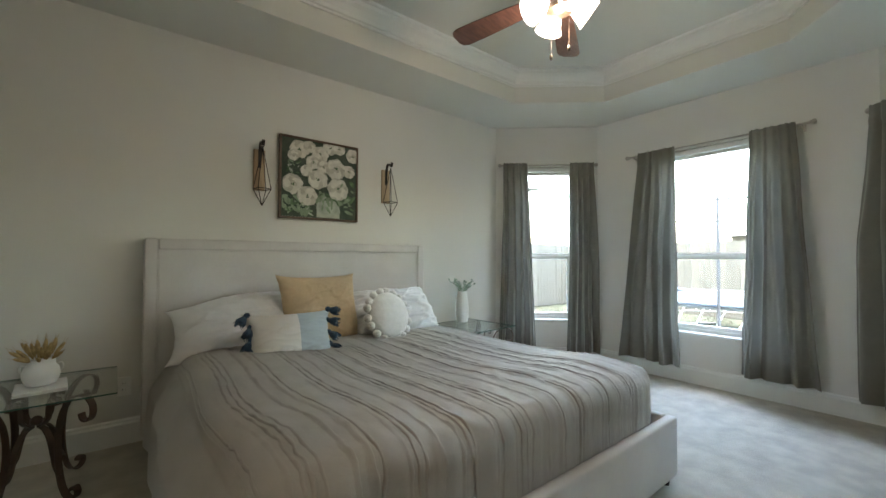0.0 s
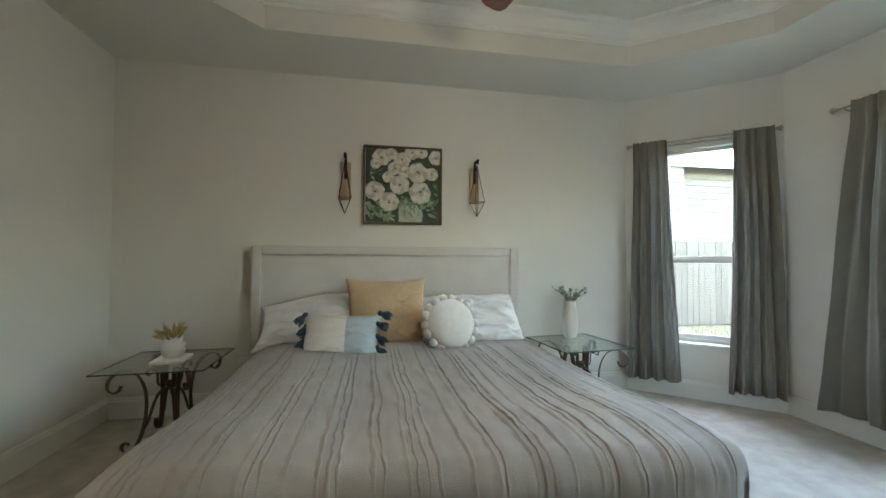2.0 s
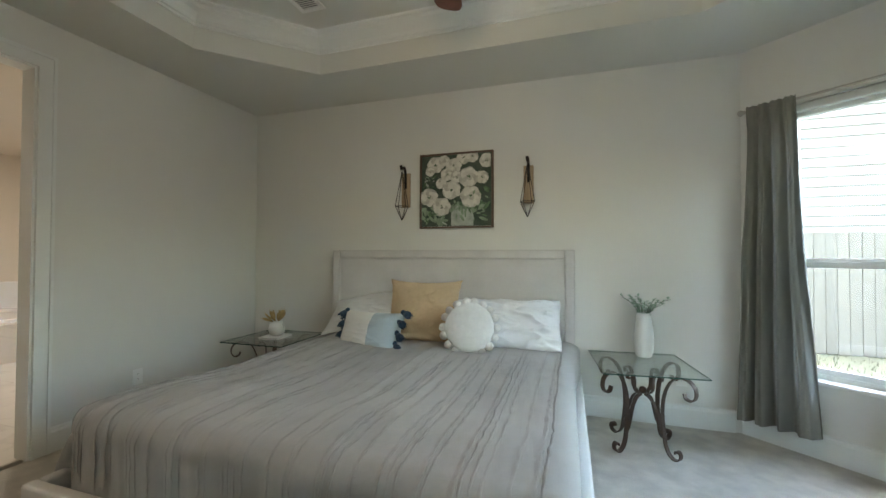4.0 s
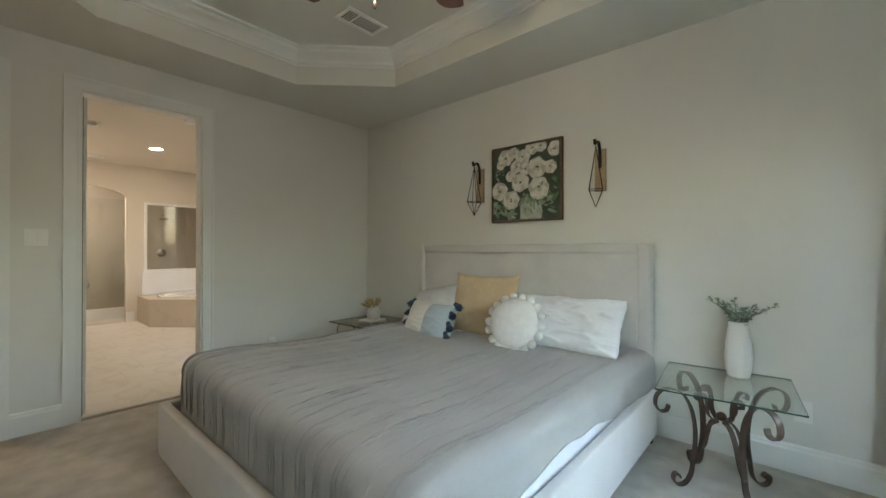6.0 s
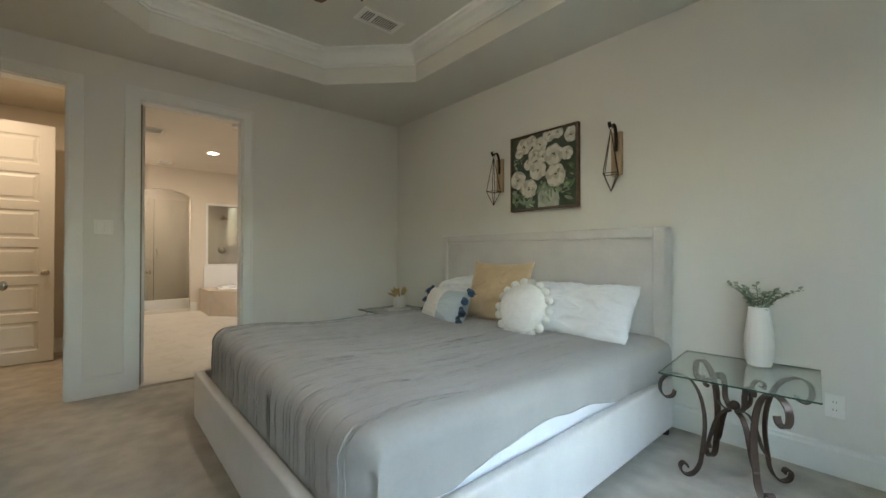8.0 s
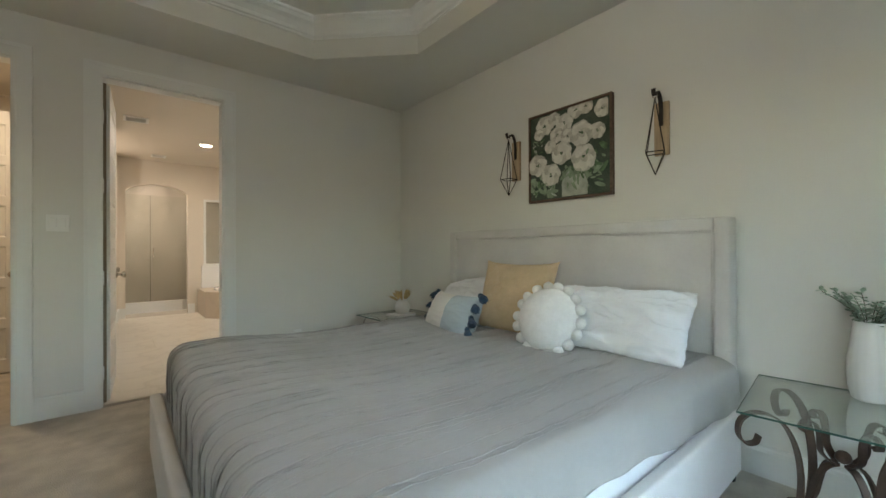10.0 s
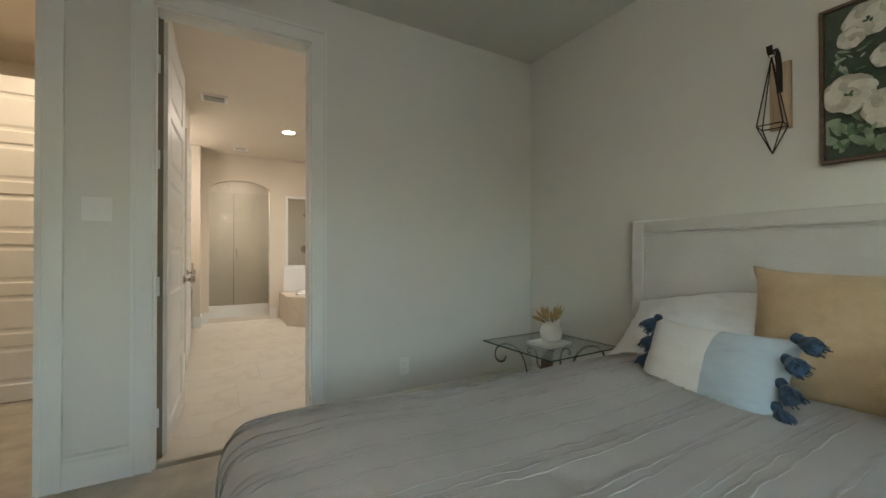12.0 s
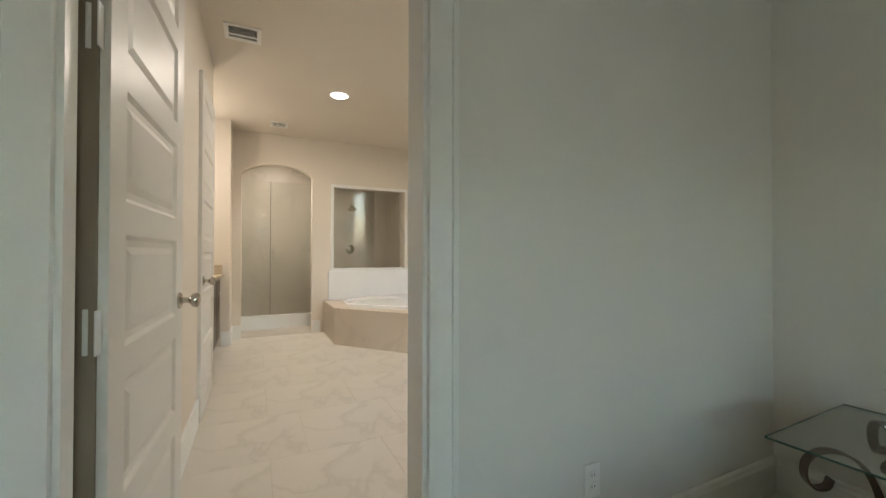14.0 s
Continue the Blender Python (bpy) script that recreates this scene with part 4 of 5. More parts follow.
def vase_of_eucalyptus():
    v = thing("vase", "tall tapered white ribbed vase holding eucalyptus sprigs", "vase", pose(3.624, 2.745, 0.5225))
    bm = bmesh.new()
    prof = [(0.040, 0.0), (0.052, 0.006), (0.062, 0.045), (0.066, 0.10), (0.062, 0.165), (0.053, 0.225), (0.046, 0.275), (0.0455, 0.292), (0.041, 0.292), (0.041, 0.262), (0.0001, 0.25)]
    lathe(bm, [(q, z * 1.08) for q, z in prof], seg=48)
    for q in bm.verts:
        a = math.atan2(q.co.y, q.co.x)
        f = 1 + 0.018 * math.cos(16 * a) * (1 if q.co.z < 0.30 else 0)
        q.co.x *= f
        q.co.y *= f
    part("vase_body", bm, PORCELAIN, v, smooth=True)
    rnd = random.Random(15)
    for k in range(12):
        a = k * 2.4 + rnd.uniform(-0.3, 0.3)
        reach, rise = rnd.uniform(0.02, 0.08), rnd.uniform(0.09, 0.145)
        if k < 4:
            a = (2.9, 0.15, -0.5, 3.4)[k]
            reach, rise = (0.125, 0.145, 0.11, 0.08)[k], (0.135, 0.125, 0.10, 0.145)[k]
        p0 = Vector((0.02 * math.cos(a), 0.02 * math.sin(a), 0.29))
        pts = smooth_path([p0, p0 + Vector((reach * 0.35 * math.cos(a), reach * 0.35 * math.sin(a), rise * 0.55)), p0 + Vector((reach * math.cos(a), reach * math.sin(a), rise))], 5)
        bm = bmesh.new()
        tube(bm, pts, 0.0013, 5)
        stem = part("sprig", bm, STEM, v)
        bm = bmesh.new()
        for i, p in enumerate(pts[2:]):
            for s in (1, -1):
                L, W = rnd.uniform(0.021, 0.030), rnd.uniform(0.008, 0.0115)
                m = Matrix.Translation(p) @ pose(0, 0, 0, rnd.uniform(-30, 30), rnd.uniform(-60, 10), math.degrees(a) + s * rnd.uniform(45, 80))
                c = [(0, 0, 0), (L * 0.4, W, 0.002), (L * 0.8, W * 0.8, 0), (L, 0, -0.002), (L * 0.8, -W * 0.8, 0), (L * 0.4, -W, 0.002)]
                vs = [bm.verts.new(m @ Vector(q)) for q in c]
                bm.faces.new(vs)
        part("leaf", bm, LEAF, stem)


vase_of_eucalyptus()


def pot_of_wheat():
    bk = thing("tray_book", "thin white square book lying on the glass table", "book", pose(0.612, 2.495, 0.5125, 0, 0, 6))
    part("page_block", rounded((-0.093, -0.110, 0.002), (0.091, 0.110, 0.014), 0.001, 1), PORCELAIN, bk)
    part("book_cover", rounded((-0.096, -0.113, 0.014), (0.094, 0.113, 0.0165), 0.001, 1), PLASTIC, bk)
    part("book_cover", rounded((-0.096, -0.113, 0.0), (0.094, 0.113, 0.002), 0.0008, 1), PLASTIC, bk)
    p = thing("plant_pot", "rounded white pot with a lug, filled with dried wheat heads", "vase", pose(0.607, 2.515, 0.5292))
    bm = bmesh.new()
    lathe(bm, [(0.044, 0.0), (0.058, 0.007), (0.070, 0.040), (0.071, 0.062), (0.063, 0.090), (0.053, 0.102), (0.052, 0.128), (0.057, 0.138), (0.053, 0.139), (0.048, 0.128), (0.047, 0.112), (0.0001, 0.106)], seg=36)
    part("pot_body", bm, PORCELAIN, p, smooth=True)
    for s in (1, -1):
        bm = bmesh.new()
        tube(bm, smooth_path([(s * 0.057, 0, 0.097), (s * 0.073, 0, 0.100), (s * 0.078, 0, 0.08), (s * 0.069, 0, 0.063)], 4), 0.006, 6)
        part("lug", bm, PORCELAIN, p, smooth=True)
    rnd = random.Random(3)
    for k in range(30):
        a, lean = rnd.uniform(0, 6.28), rnd.uniform(0.2, 1.15)
        L = rnd.uniform(0.085, 0.115)
        d = Vector((math.cos(a) * math.sin(lean), math.sin(a) * math.sin(lean), math.cos(lean)))
        o = Vector((0.025 * math.cos(a), 0.025 * math.sin(a), 0.112))
        bm = bmesh.new()
        tube(bm, [o, o + d * L * 0.4], 0.0012, 4)
        b0 = o + d * L * 0.35
        tube(bm, [b0 + d * L * 0.7 * t for t in (0, 0.15, 0.4, 0.7, 0.9, 1)], lambda t: 0.0015 + 0.0075 * math.sin(math.pi * min(1, t * 0.9 + 0.08)), 6)
        for q in range(5):
            e = b0 + d * L * (0.2 + q * 0.1)
            tube(bm, [e, e + d * 0.035 + Vector((rnd.uniform(-1, 1), rnd.uniform(-1, 1), rnd.uniform(-1, 1))) * 0.012], 0.0006, 3)
        part("wheat_head", bm, WHEAT, p)


pot_of_wheat()


# ---- wall pieces ----
def painting():
    x0, x1, z0, z1, y = 1.842, 2.504, 1.487, 2.144, HEAD - 0.002
    p = thing("flower_painting", "square painting of white flowers in a dark wooden float frame", "picture")
    w = 0.014
    for lo, hi in (((x0, y - 0.038, z0), (x0 + w, y, z1)), ((x1 - w, y - 0.038, z0), (x1, y, z1)), ((x0 + w, y - 0.038, z0), (x1 - w, y, z0 + w)), ((x0 + w, y - 0.038, z1 - w), (x1 - w, y, z1))):
        part("frame_side", rounded(lo, hi, 0.0015, 1), FRAMEW, p)
    bm = bmesh.new()
    g = w + 0.004
    box(bm, (x0 + g, y - 0.030, z0 + g), (x1 - g, y - 0.001, z1 - g))
    part("canvas", bm, PAINTBG, p)
    W, H = x1 - x0 - 2 * g, z1 - z0 - 2 * g
    level = [0.0]

    def blob(name, cx, cy, r, mat, squash=1.0, turn=0.0, lobes=5, amp=0.12, seed=0.0, clip=True, n=30):
        level[0] += 0.00007
        bm = bmesh.new()
        vs = []
        for i in range(n):
            a = 2 * math.pi * i / n
            rr = r * (1 + amp * math.cos(lobes * a + seed) + amp * 0.7 * noise.noise(Vector((math.cos(a) * 2, math.sin(a) * 2, seed))))
            ex, ey = rr * math.cos(a), rr * squash * math.sin(a)
            px = cx + ex * math.cos(turn) - ey * math.sin(turn)
            py = cy + ex * math.sin(turn) + ey * math.cos(turn)
            px, py = min(max(px, 0.002), 0.998), min(max(py, 0.002), 0.998)
            vs.append(bm.verts.new((x0 + g + px * W, y - 0.0302 - level[0], z1 - g - py * H)))
        bm.faces.new(vs[::-1])
        ret = bmesh.ops.extrude_face_region(bm, geom=bm.faces[:])
        for e in ret["geom"]:
            if isinstance(e, bmesh.types.BMVert):
                e.co.y -= 0.0007
        part(name, bm, mat, p)

    rnd = random.Random(21)
    for k in range(90):
        cx, cy = rnd.choice(((rnd.uniform(0.0, 0.34), rnd.uniform(0.74, 0.97)), (rnd.uniform(0.72, 0.99), rnd.uniform(0.48, 0.95)), (rnd.uniform(0.44, 0.74), rnd.uniform(0.68, 0.82))))
        blob("painted_leaf", cx, cy, rnd.uniform(0.03, 0.07), rnd.choice((PAINTLEAF, PAINTLEAF2, PAINTLEAF2)), 0.38, rnd.uniform(-1.6, 1.6), 2, 0.1, k, n=12)
    blob("painted_vase", 0.60, 0.93, 0.175, PAINTVASE, 1.0, 0.785, 4, 0.09, 0.0)
    for k in range(8):
        blob("painted_leaf", rnd.uniform(0.5, 0.72), rnd.uniform(0.72, 0.92), rnd.uniform(0.03, 0.06), PAINTLEAF2, 0.3, rnd.uniform(1, 2), 2, 0.1, k, n=12)
    flowers = ((0.21, 0.13, 0.12), (0.34, 0.08, 0.08), (0.13, 0.22, 0.07), (0.62, 0.05, 0.10), (0.74, 0.04, 0.09), (0.94, 0.11, 0.10), (0.48, 0.16, 0.11), (0.38, 0.28, 0.09), (0.52, 0.32, 0.09),
               (0.30, 0.40, 0.08), (0.88, 0.34, 0.09), (0.69, 0.33, 0.14), (0.45, 0.50, 0.13), (0.12, 0.59, 0.13), (0.72, 0.60, 0.15), (0.31, 0.73, 0.13))
    for k, (cx, cy, r) in enumerate(flowers):
        r *= 1.04
        blob("painted_flower", cx, cy, r * 0.97, PETAL2, 0.95, k, 6, 0.05, k)
        for q in range(7):
            a = q * 2 * math.pi / 7 + k
            rr = r * rnd.uniform(0.40, 0.50)
            blob("painted_petal", cx + 0.56 * r * math.cos(a), cy + 0.56 * r * math.sin(a) * 0.95, rr, PETAL2 if q in (2, 5) else PETAL, 0.72, a + 0.8, 2, 0.12, k + q, n=16)
        blob("painted_petal", cx + 0.1 * r, cy, r * 0.34, PETAL2 if k % 3 else PETAL, 0.8, k, 3, 0.12, k, n=14)
        if r > 0.09:
            for q in range(5):
                blob("painted_eye", cx + r * rnd.uniform(-0.14, 0.16), cy + r * rnd.uniform(-0.12, 0.14), r * rnd.uniform(0.06, 0.12), PAINTBG if q % 2 else PAINTLEAF, 0.6, rnd.uniform(0, 3), 2, 0.2, k + q, n=8)
    for k in range(34):
        cx, cy = rnd.choice(((rnd.uniform(0.74, 0.97), rnd.uniform(0.42, 0.92)), (rnd.uniform(0.04, 0.36), rnd.uniform(0.84, 0.97)), (rnd.uniform(0.05, 0.2), rnd.uniform(0.3, 0.45)), (rnd.uniform(0.44, 0.72), rnd.uniform(0.74, 0.86))))
        blob("painted_leaf", cx, cy, rnd.uniform(0.018, 0.045), (PAINTLEAF2, PAINTVASE, PAINTLEAF)[k % 3], 0.3, rnd.uniform(-1.6, 1.6), 2, 0.1, k, n=10)


painting()


def sconce(x, swing):
    s = thing("wall_sconce", "weathered wooden board with an iron hook and a hanging wire cage", "wall decor", pose(x, HEAD - 0.002, 1.682), "pair of sconces beside the painting")
    part("backboard", rounded((-0.040, -0.020, 0.0), (0.040, 0.0, 0.31), 0.002, 1), BOARD, s)
    bm = bmesh.new()
    path = [(-0.022, 0.17), (-0.024, 0.25), (-0.028, 0.30), (-0.045, 0.345), (-0.075, 0.358), (-0.098, 0.335), (-0.112, 0.328), (-0.124, 0.345), (-0.126, 0.362)]
    strap(bm, path, 0.022, 0.006, pose(0, 0, 0, 0, 0, 90))
    part("hook", bm, BLACKIRON, s, smooth=True)
    m = pose(0, -0.104, 0, 0, 0, swing)
    top, mid, low, r = Vector((0, 0, 0.316)), 0.0, -0.125, 0.066
    ring = [Vector((r * math.cos(a), r * math.sin(a), mid)) for a in [math.pi / 2 * i + math.pi / 4 for i in range(4)]]
    bm = bmesh.new()
    for i, q in enumerate(ring):
        tube(bm, [m @ top, m @ q], 0.0028, 6)
        tube(bm, [m @ q, m @ ring[(i + 1) % 4]], 0.0028, 6)
        tube(bm, [m @ q, m @ Vector((0, 0, low))], 0.0028, 6)
    part("wire_cage", bm, BLACKIRON, s)
    bm = bmesh.new()
    tube(bm, [m @ Vector((0.012 * math.cos(a), 0, 0.326 + 0.012 * math.sin(a))) for a in [2 * math.pi * i / 12 for i in range(12)]], 0.0025, 6, closed=True)
    part("hanging_ring", bm, CHROME, s, "small silver ring")


sconce(1.700, 8)
sconce(2.795, 20)


def plate(name, label, category, m, w, h, kind):
    """A cover plate on the wall of m, at its origin."""
    s = thing(name, label, category, m)
    part("cover_plate", rounded((-w / 2, -0.006, -h / 2), (w / 2, -0.0005, h / 2), 0.002, 2), PLASTIC, s)
    if kind == "switch":
        for k in (-1, 1):
            part("rocker_switch", rounded((k * 0.023 - 0.0165, -0.0095, -0.033), (k * 0.023 + 0.0165, -0.006, 0.033), 0.0015, 1, pose(0, 0, 0, 3 * k, 0, 0)), PLASTIC, s)
    else:
        for k in (-1, 1):
            o = part("socket_face", rounded((-0.017, -0.0085, k * 0.0195 - 0.014), (0.017, -0.006, k * 0.0195 + 0.014), 0.002, 2), PLASTIC, s)
            bm = bmesh.new()
            for dx in (-0.006, 0.006):
                box(bm, (dx - 0.001, -0.0089, k * 0.0195 - 0.004), (dx + 0.001, -0.0085, k * 0.0195 + 0.005))
            part("socket_slot", bm, DARKSLOT, o)
    return s


plate("light_switch", "white double rocker switch plate between the two doorways", "light switch", pose(0.0, 0.105, 1.325, 0, 0, 90), 0.116, 0.116, "switch")
plate("wall_outlet", "white duplex outlet above the baseboard", "outlet", pose(0.0, 1.733, 0.325, 0, 0, 90), 0.072, 0.116, "outlet")
plate("wall_outlet", "white duplex outlet beside the window table", "outlet", pose(3.90, HEAD, 0.35, 0, 0, 0), 0.075, 0.118, "outlet")
plate("wall_outlet", "white duplex outlet beside the headboard", "outlet", pose(0.93, HEAD, 0.36, 0, 0, 0), 0.072, 0.116, "outlet")


# ---- curtains ----
def curtain_rod(m, u0, u1, z=2.240, out=0.085):
    r = thing("curtain_rod", "slim brushed nickel curtain rod with round finials", "curtain rod")
    bm = bmesh.new()
    tube(bm, [m @ Vector((u, -out, z)) for u in (u0 + 0.03, (u0 + u1) / 2, u1 - 0.03)], 0.008, 10)
    part("rod", bm, ROD, r, smooth=True)
    for u, s in ((u0, 1), (u1, -1)):
        bm = bmesh.new()
        lathe(bm, [(0.009, 0.0), (0.013, 0.004), (0.013, 0.010), (0.010, 0.013), (0.018, 0.020), (0.022, 0.030), (0.018, 0.041), (0.008, 0.046)], seg=16, m=m @ Matrix.Translation((u + s * 0.046, -out, z)) @ pose(0, 0, 0, 0, -90 * s, 0))
        part("finial", bm, ROD, r, smooth=True)
        bm = bmesh.new()
        ub = u + s * 0.085
        tube(bm, [m @ Vector((ub, -0.001, z - 0.02)), m @ Vector((ub, -out * 0.7, z - 0.02)), m @ Vector((ub, -out, z - 0.009))], 0.005, 8)
        box(bm, (ub - 0.012, -0.005, z - 0.05), (ub + 0.012, -0.0005, z + 0.01), m)
        part("bracket", bm, ROD, r)
    return r


def curtain(m, top, bottom, seed, z_top=2.262, z_low=0.15, out=0.085):
    """A hanging panel from top (u0, u1) to bottom (u0, u1), with folds that open towards its hem."""
    c = thing("curtain", "grey cloth curtain panel hanging in soft folds from the rod", "curtain")
    rnd = random.Random(seed)
    nu, nv = 150, 60
    folds = rnd.choice((3.6, 4.1, 4.5))
    ph = rnd.uniform(0, 6.28)
    verts, faces = [], []
    for j in range(nv + 1):
        t = j / nv
        for i in range(nu + 1):
            s = i / nu
            e = t ** 1.15
            ua = top[0] + (bottom[0] - top[0]) * e
            ub = top[1] + (bottom[1] - top[1]) * e
            belly = 0.02 * math.sin(math.pi * t)
            warp = s + 0.06 * noise.noise(Vector((s * 3, t * 1.2, seed)))
            u = ua + (ub - ua) * warp + 0.010 * noise.noise(Vector((s * 4, t * 3, seed + 9)))
            tight = math.exp(-((t - 0.035) / 0.02) ** 2)
            w = 2 * math.pi * folds * (s + 0.10 * noise.noise(Vector((s * 2.4, t * 0.8, seed + 3))))
            f2 = 0.25 * math.sin(2.3 * w + seed) * min(1, t * 3)
            amp = 0.018 + 0.078 * min(1, t * 2.2 + 0.02) * (0.75 + 0.9 * noise.noise(Vector((s * 3.2, t * 0.6, seed + 5))))
            f = math.sin(w + ph)
            f = 1 - 2 * (0.5 - 0.5 * f) ** 2.2
            y = -out - 0.011 + 0.012 * (t > 0.05) - amp * (1 - 0.3 * tight) * (f * 0.5 + 0.5 + f2 * 0.35) - belly * 0.5 + 0.006 * noise.noise(Vector((s * 9, t * 7, seed)))
            y = min(y, -0.008)
            ripple = 0.003 * math.sin(w * 2.0 + ph) * max(0.0, 1 - t * 25)
            z = z_top - (z_top - z_low) * t + ripple + (0.02 * noise.noise(Vector((s * 2.2, 0, seed + 7))) * t)
            verts.append(tuple(m @ Vector((u, y, z))))
    n = nu + 1
    for j in range(nv):
        for i in range(nu):
            a = j * n + i
            faces.append((a, a + 1, a + n + 1, a + n))
    me = bpy.data.meshes.new("curtain_cloth")
    me.from_pydata(verts, [], faces)
    me.materials.append(CURTAIN)
    me.shade_smooth()
    ob = new("curtain_cloth", me)
    ob.parent = c
    # the double hem
    hem, k0 = bmesh.new(), int(nv * 0.935)
    rows = []
    for j in range(k0, nv + 1):
        rows.append([hem.verts.new(Vector(verts[j * n + i]) + (m.to_3x3() @ Vector((0, 0.0025, 0)))) for i in range(n)])
    for a, b in zip(rows, rows[1:]):
        for i in range(nu):
            hem.faces.new((a[i], a[i + 1], b[i + 1], b[i]))
    part("hem", hem, CURTAIN, c, smooth="all")
    return c


curtain_rod(M_BAY1, 0.02, 1.14)
curtain_rod(M_BAY2, 0.38, 1.87)
curtain_rod(M_BAY3, 0.0, 1.25)
curtain(M_BAY1, (0.075, 0.345), (0.02, 0.445), 11, z_low=0.15)
curtain(M_BAY1, (0.82, 1.085), (0.765, 1.135), 12, z_low=0.13)
curtain(M_BAY2, (0.52, 0.87), (0.34, 0.93), 13, z_low=0.165)
curtain(M_BAY2, (1.45, 1.75), (1.37, 1.88), 14, z_low=0.19)
curtain(M_BAY3, (0.05, 0.36), (0.0, 0.46), 15, z_low=0.17)
# panel out of view, drawn in wide to hold back the third window's light
curtain(M_BAY3, (0.66, 1.13), (0.60, 1.19), 16)


# ---- ceiling things ----
def ceiling_fan():
    f = thing("ceiling_fan", "walnut-bladed ceiling fan with a lit cluster of frosted shades", "ceiling fan", pose(FAN[0], FAN[1], -0.015))
    bm = bmesh.new()
    lathe(bm, [(0.065, 3.029), (0.068, 3.010), (0.066, 2.965), (0.055, 2.93), (0.022, 2.915), (0.013, 2.91), (0.013, 2.70), (0.04, 2.69), (0.075, 2.675)], seg=28)
    part("canopy_and_rod", bm, IRON, f, smooth=True)
    bm = bmesh.new()
    lathe(bm, [(0.06, 2.69), (0.10, 2.68), (0.128, 2.65), (0.132, 2.60), (0.118, 2.565), (0.09, 2.55), (0.06, 2.535), (0.058, 2.49), (0.07, 2.475), (0.066, 2.455), (0.02, 2.44)], seg=32)
    part("motor_housing", bm, IRON, f, "bronze fan motor housing", smooth=True)
    for k in range(5):
        a = 30 + 72 * k
        m = pose(0, 0, 2.545, 0, 0, a)
        bm = bmesh.new()
        outline = [(0.20, -0.052), (0.30, -0.060), (0.50, -0.070), (0.62, -0.072), (0.655, -0.058), (0.668, -0.03), (0.668, 0.03), (0.655, 0.058), (0.62, 0.072), (0.50, 0.070), (0.30, 0.060), (0.20, 0.052)]
        tilt = m @ pose(0, 0, 0, 12, 0, 0)
        lo = [bm.verts.new(tilt @ Vector((x, y, 0.0))) for x, y in outline]
        hi = [bm.verts.new(tilt @ Vector((x, y, 0.006))) for x, y in outline]
        bm.faces.new(lo[::-1])
        bm.faces.new(hi)
        for i in range(len(lo)):
            j = (i + 1) % len(lo)
            bm.faces.new((lo[i], lo[j], hi[j], hi[i]))
        part("blade", bm, BLADE, f, "dark walnut fan blade")
        bm = bmesh.new()
        strap(bm, [(0.10, 0.018), (0.15, 0.010), (0.19, 0.009), (0.27, 0.0085)], 0.035, 0.005, tilt)
        part("blade_bracket", bm, IRON, f)
    for k in range(4):
        a = 45 + 90 * k + 12
        m = pose(0, 0, 2.520, 0, 0, a) @ pose(0.050, 0, 0, 0, -56, 0) @ pose(0, 0, 0, 180, 0, 0)
        bm = bmesh.new()
        lathe(bm, [(0.018, 0.0), (0.022, 0.02), (0.026, 0.03)], seg=16, m=m)
        part("lamp_holder", bm, IRON, f, smooth=True)
        bm = bmesh.new()
        prof = [(0.026, 0.022), (0.040, 0.040), (0.052, 0.070), (0.060, 0.105), (0.074, 0.135), (0.071, 0.136), (0.057, 0.106), (0.049, 0.071), (0.037, 0.042), (0.0001, 0.030)]
        lathe(bm, prof, seg=28, m=m)
        part("shade", bm, SHADE, f, "lit frosted glass tulip shade", smooth=True)
    for dx, dy, L in ((0.03, -0.035, 0.17), (-0.03, 0.03, 0.21)):
        bm = bmesh.new()
        tube(bm, [(dx, dy, 2.47), (dx, dy, 2.45 - L)], 0.0011, 5)
        c = part("pull_chain", bm, IRON, f)
        bm = bmesh.new()
        lathe(bm, [(0.002, 0.0), (0.007, -0.008), (0.008, -0.025), (0.004, -0.034)], (dx, dy, 2.45 - L), 10)
        part("chain_fob", bm, IRON, c, smooth=True)


ceiling_fan()


def ceiling_vent(label, where, w, d, n):
    v = thing("ceiling_vent", label, "air vent", where)
    bm = bmesh.new()
    b = 0.028
    for lo, hi in (((-w / 2, -d / 2, -0.010), (w / 2, -d / 2 + b, 0)), ((-w / 2, d / 2 - b, -0.010), (w / 2, d / 2, 0)), ((-w / 2, -d / 2 + b, -0.010), (-w / 2 + b, d / 2 - b, 0)), ((w / 2 - b, -d / 2 + b, -0.010), (w / 2, d / 2 - b, 0))):
        box(bm, lo, hi)
    box(bm, (-w * 0.16 - 0.006, -d / 2 + b, -0.008), (-w * 0.16 + 0.006, d / 2 - b, -0.002))
    part("frame", bm, PLASTIC, v)
    bm = bmesh.new()
    box(bm, (-w / 2 + b, -d / 2 + b, -0.0015), (w / 2 - b, d / 2 - b, -0.0005))
    part("backing", bm, DARKSLOT, v)
    for k in range(n):
        bm = bmesh.new()
        x = -w / 2 + b + (w - 2 * b) * (k + 0.5) / n
        box(bm, (-0.0035, -d / 2 + b, -0.001), (0.0035, d / 2 - b, 0.0005), pose(x, 0, -0.005, 0, 35, 0))
        part("slat", bm, PLASTIC, v)


ceiling_vent("white louvred air vent in the tray ceiling", pose(1.38, 1.775, TOP, 0, 0, 90), 0.36, 0.19, 16)
ceiling_vent("small white exhaust vent in the bathroom ceiling", pose(-2.16, 0.585, BC), 0.22, 0.24, 12)
ceiling_vent("small white square vent in the bathroom ceiling by the arch", pose(-4.24, 0.93, BC), 0.20, 0.20, 8)


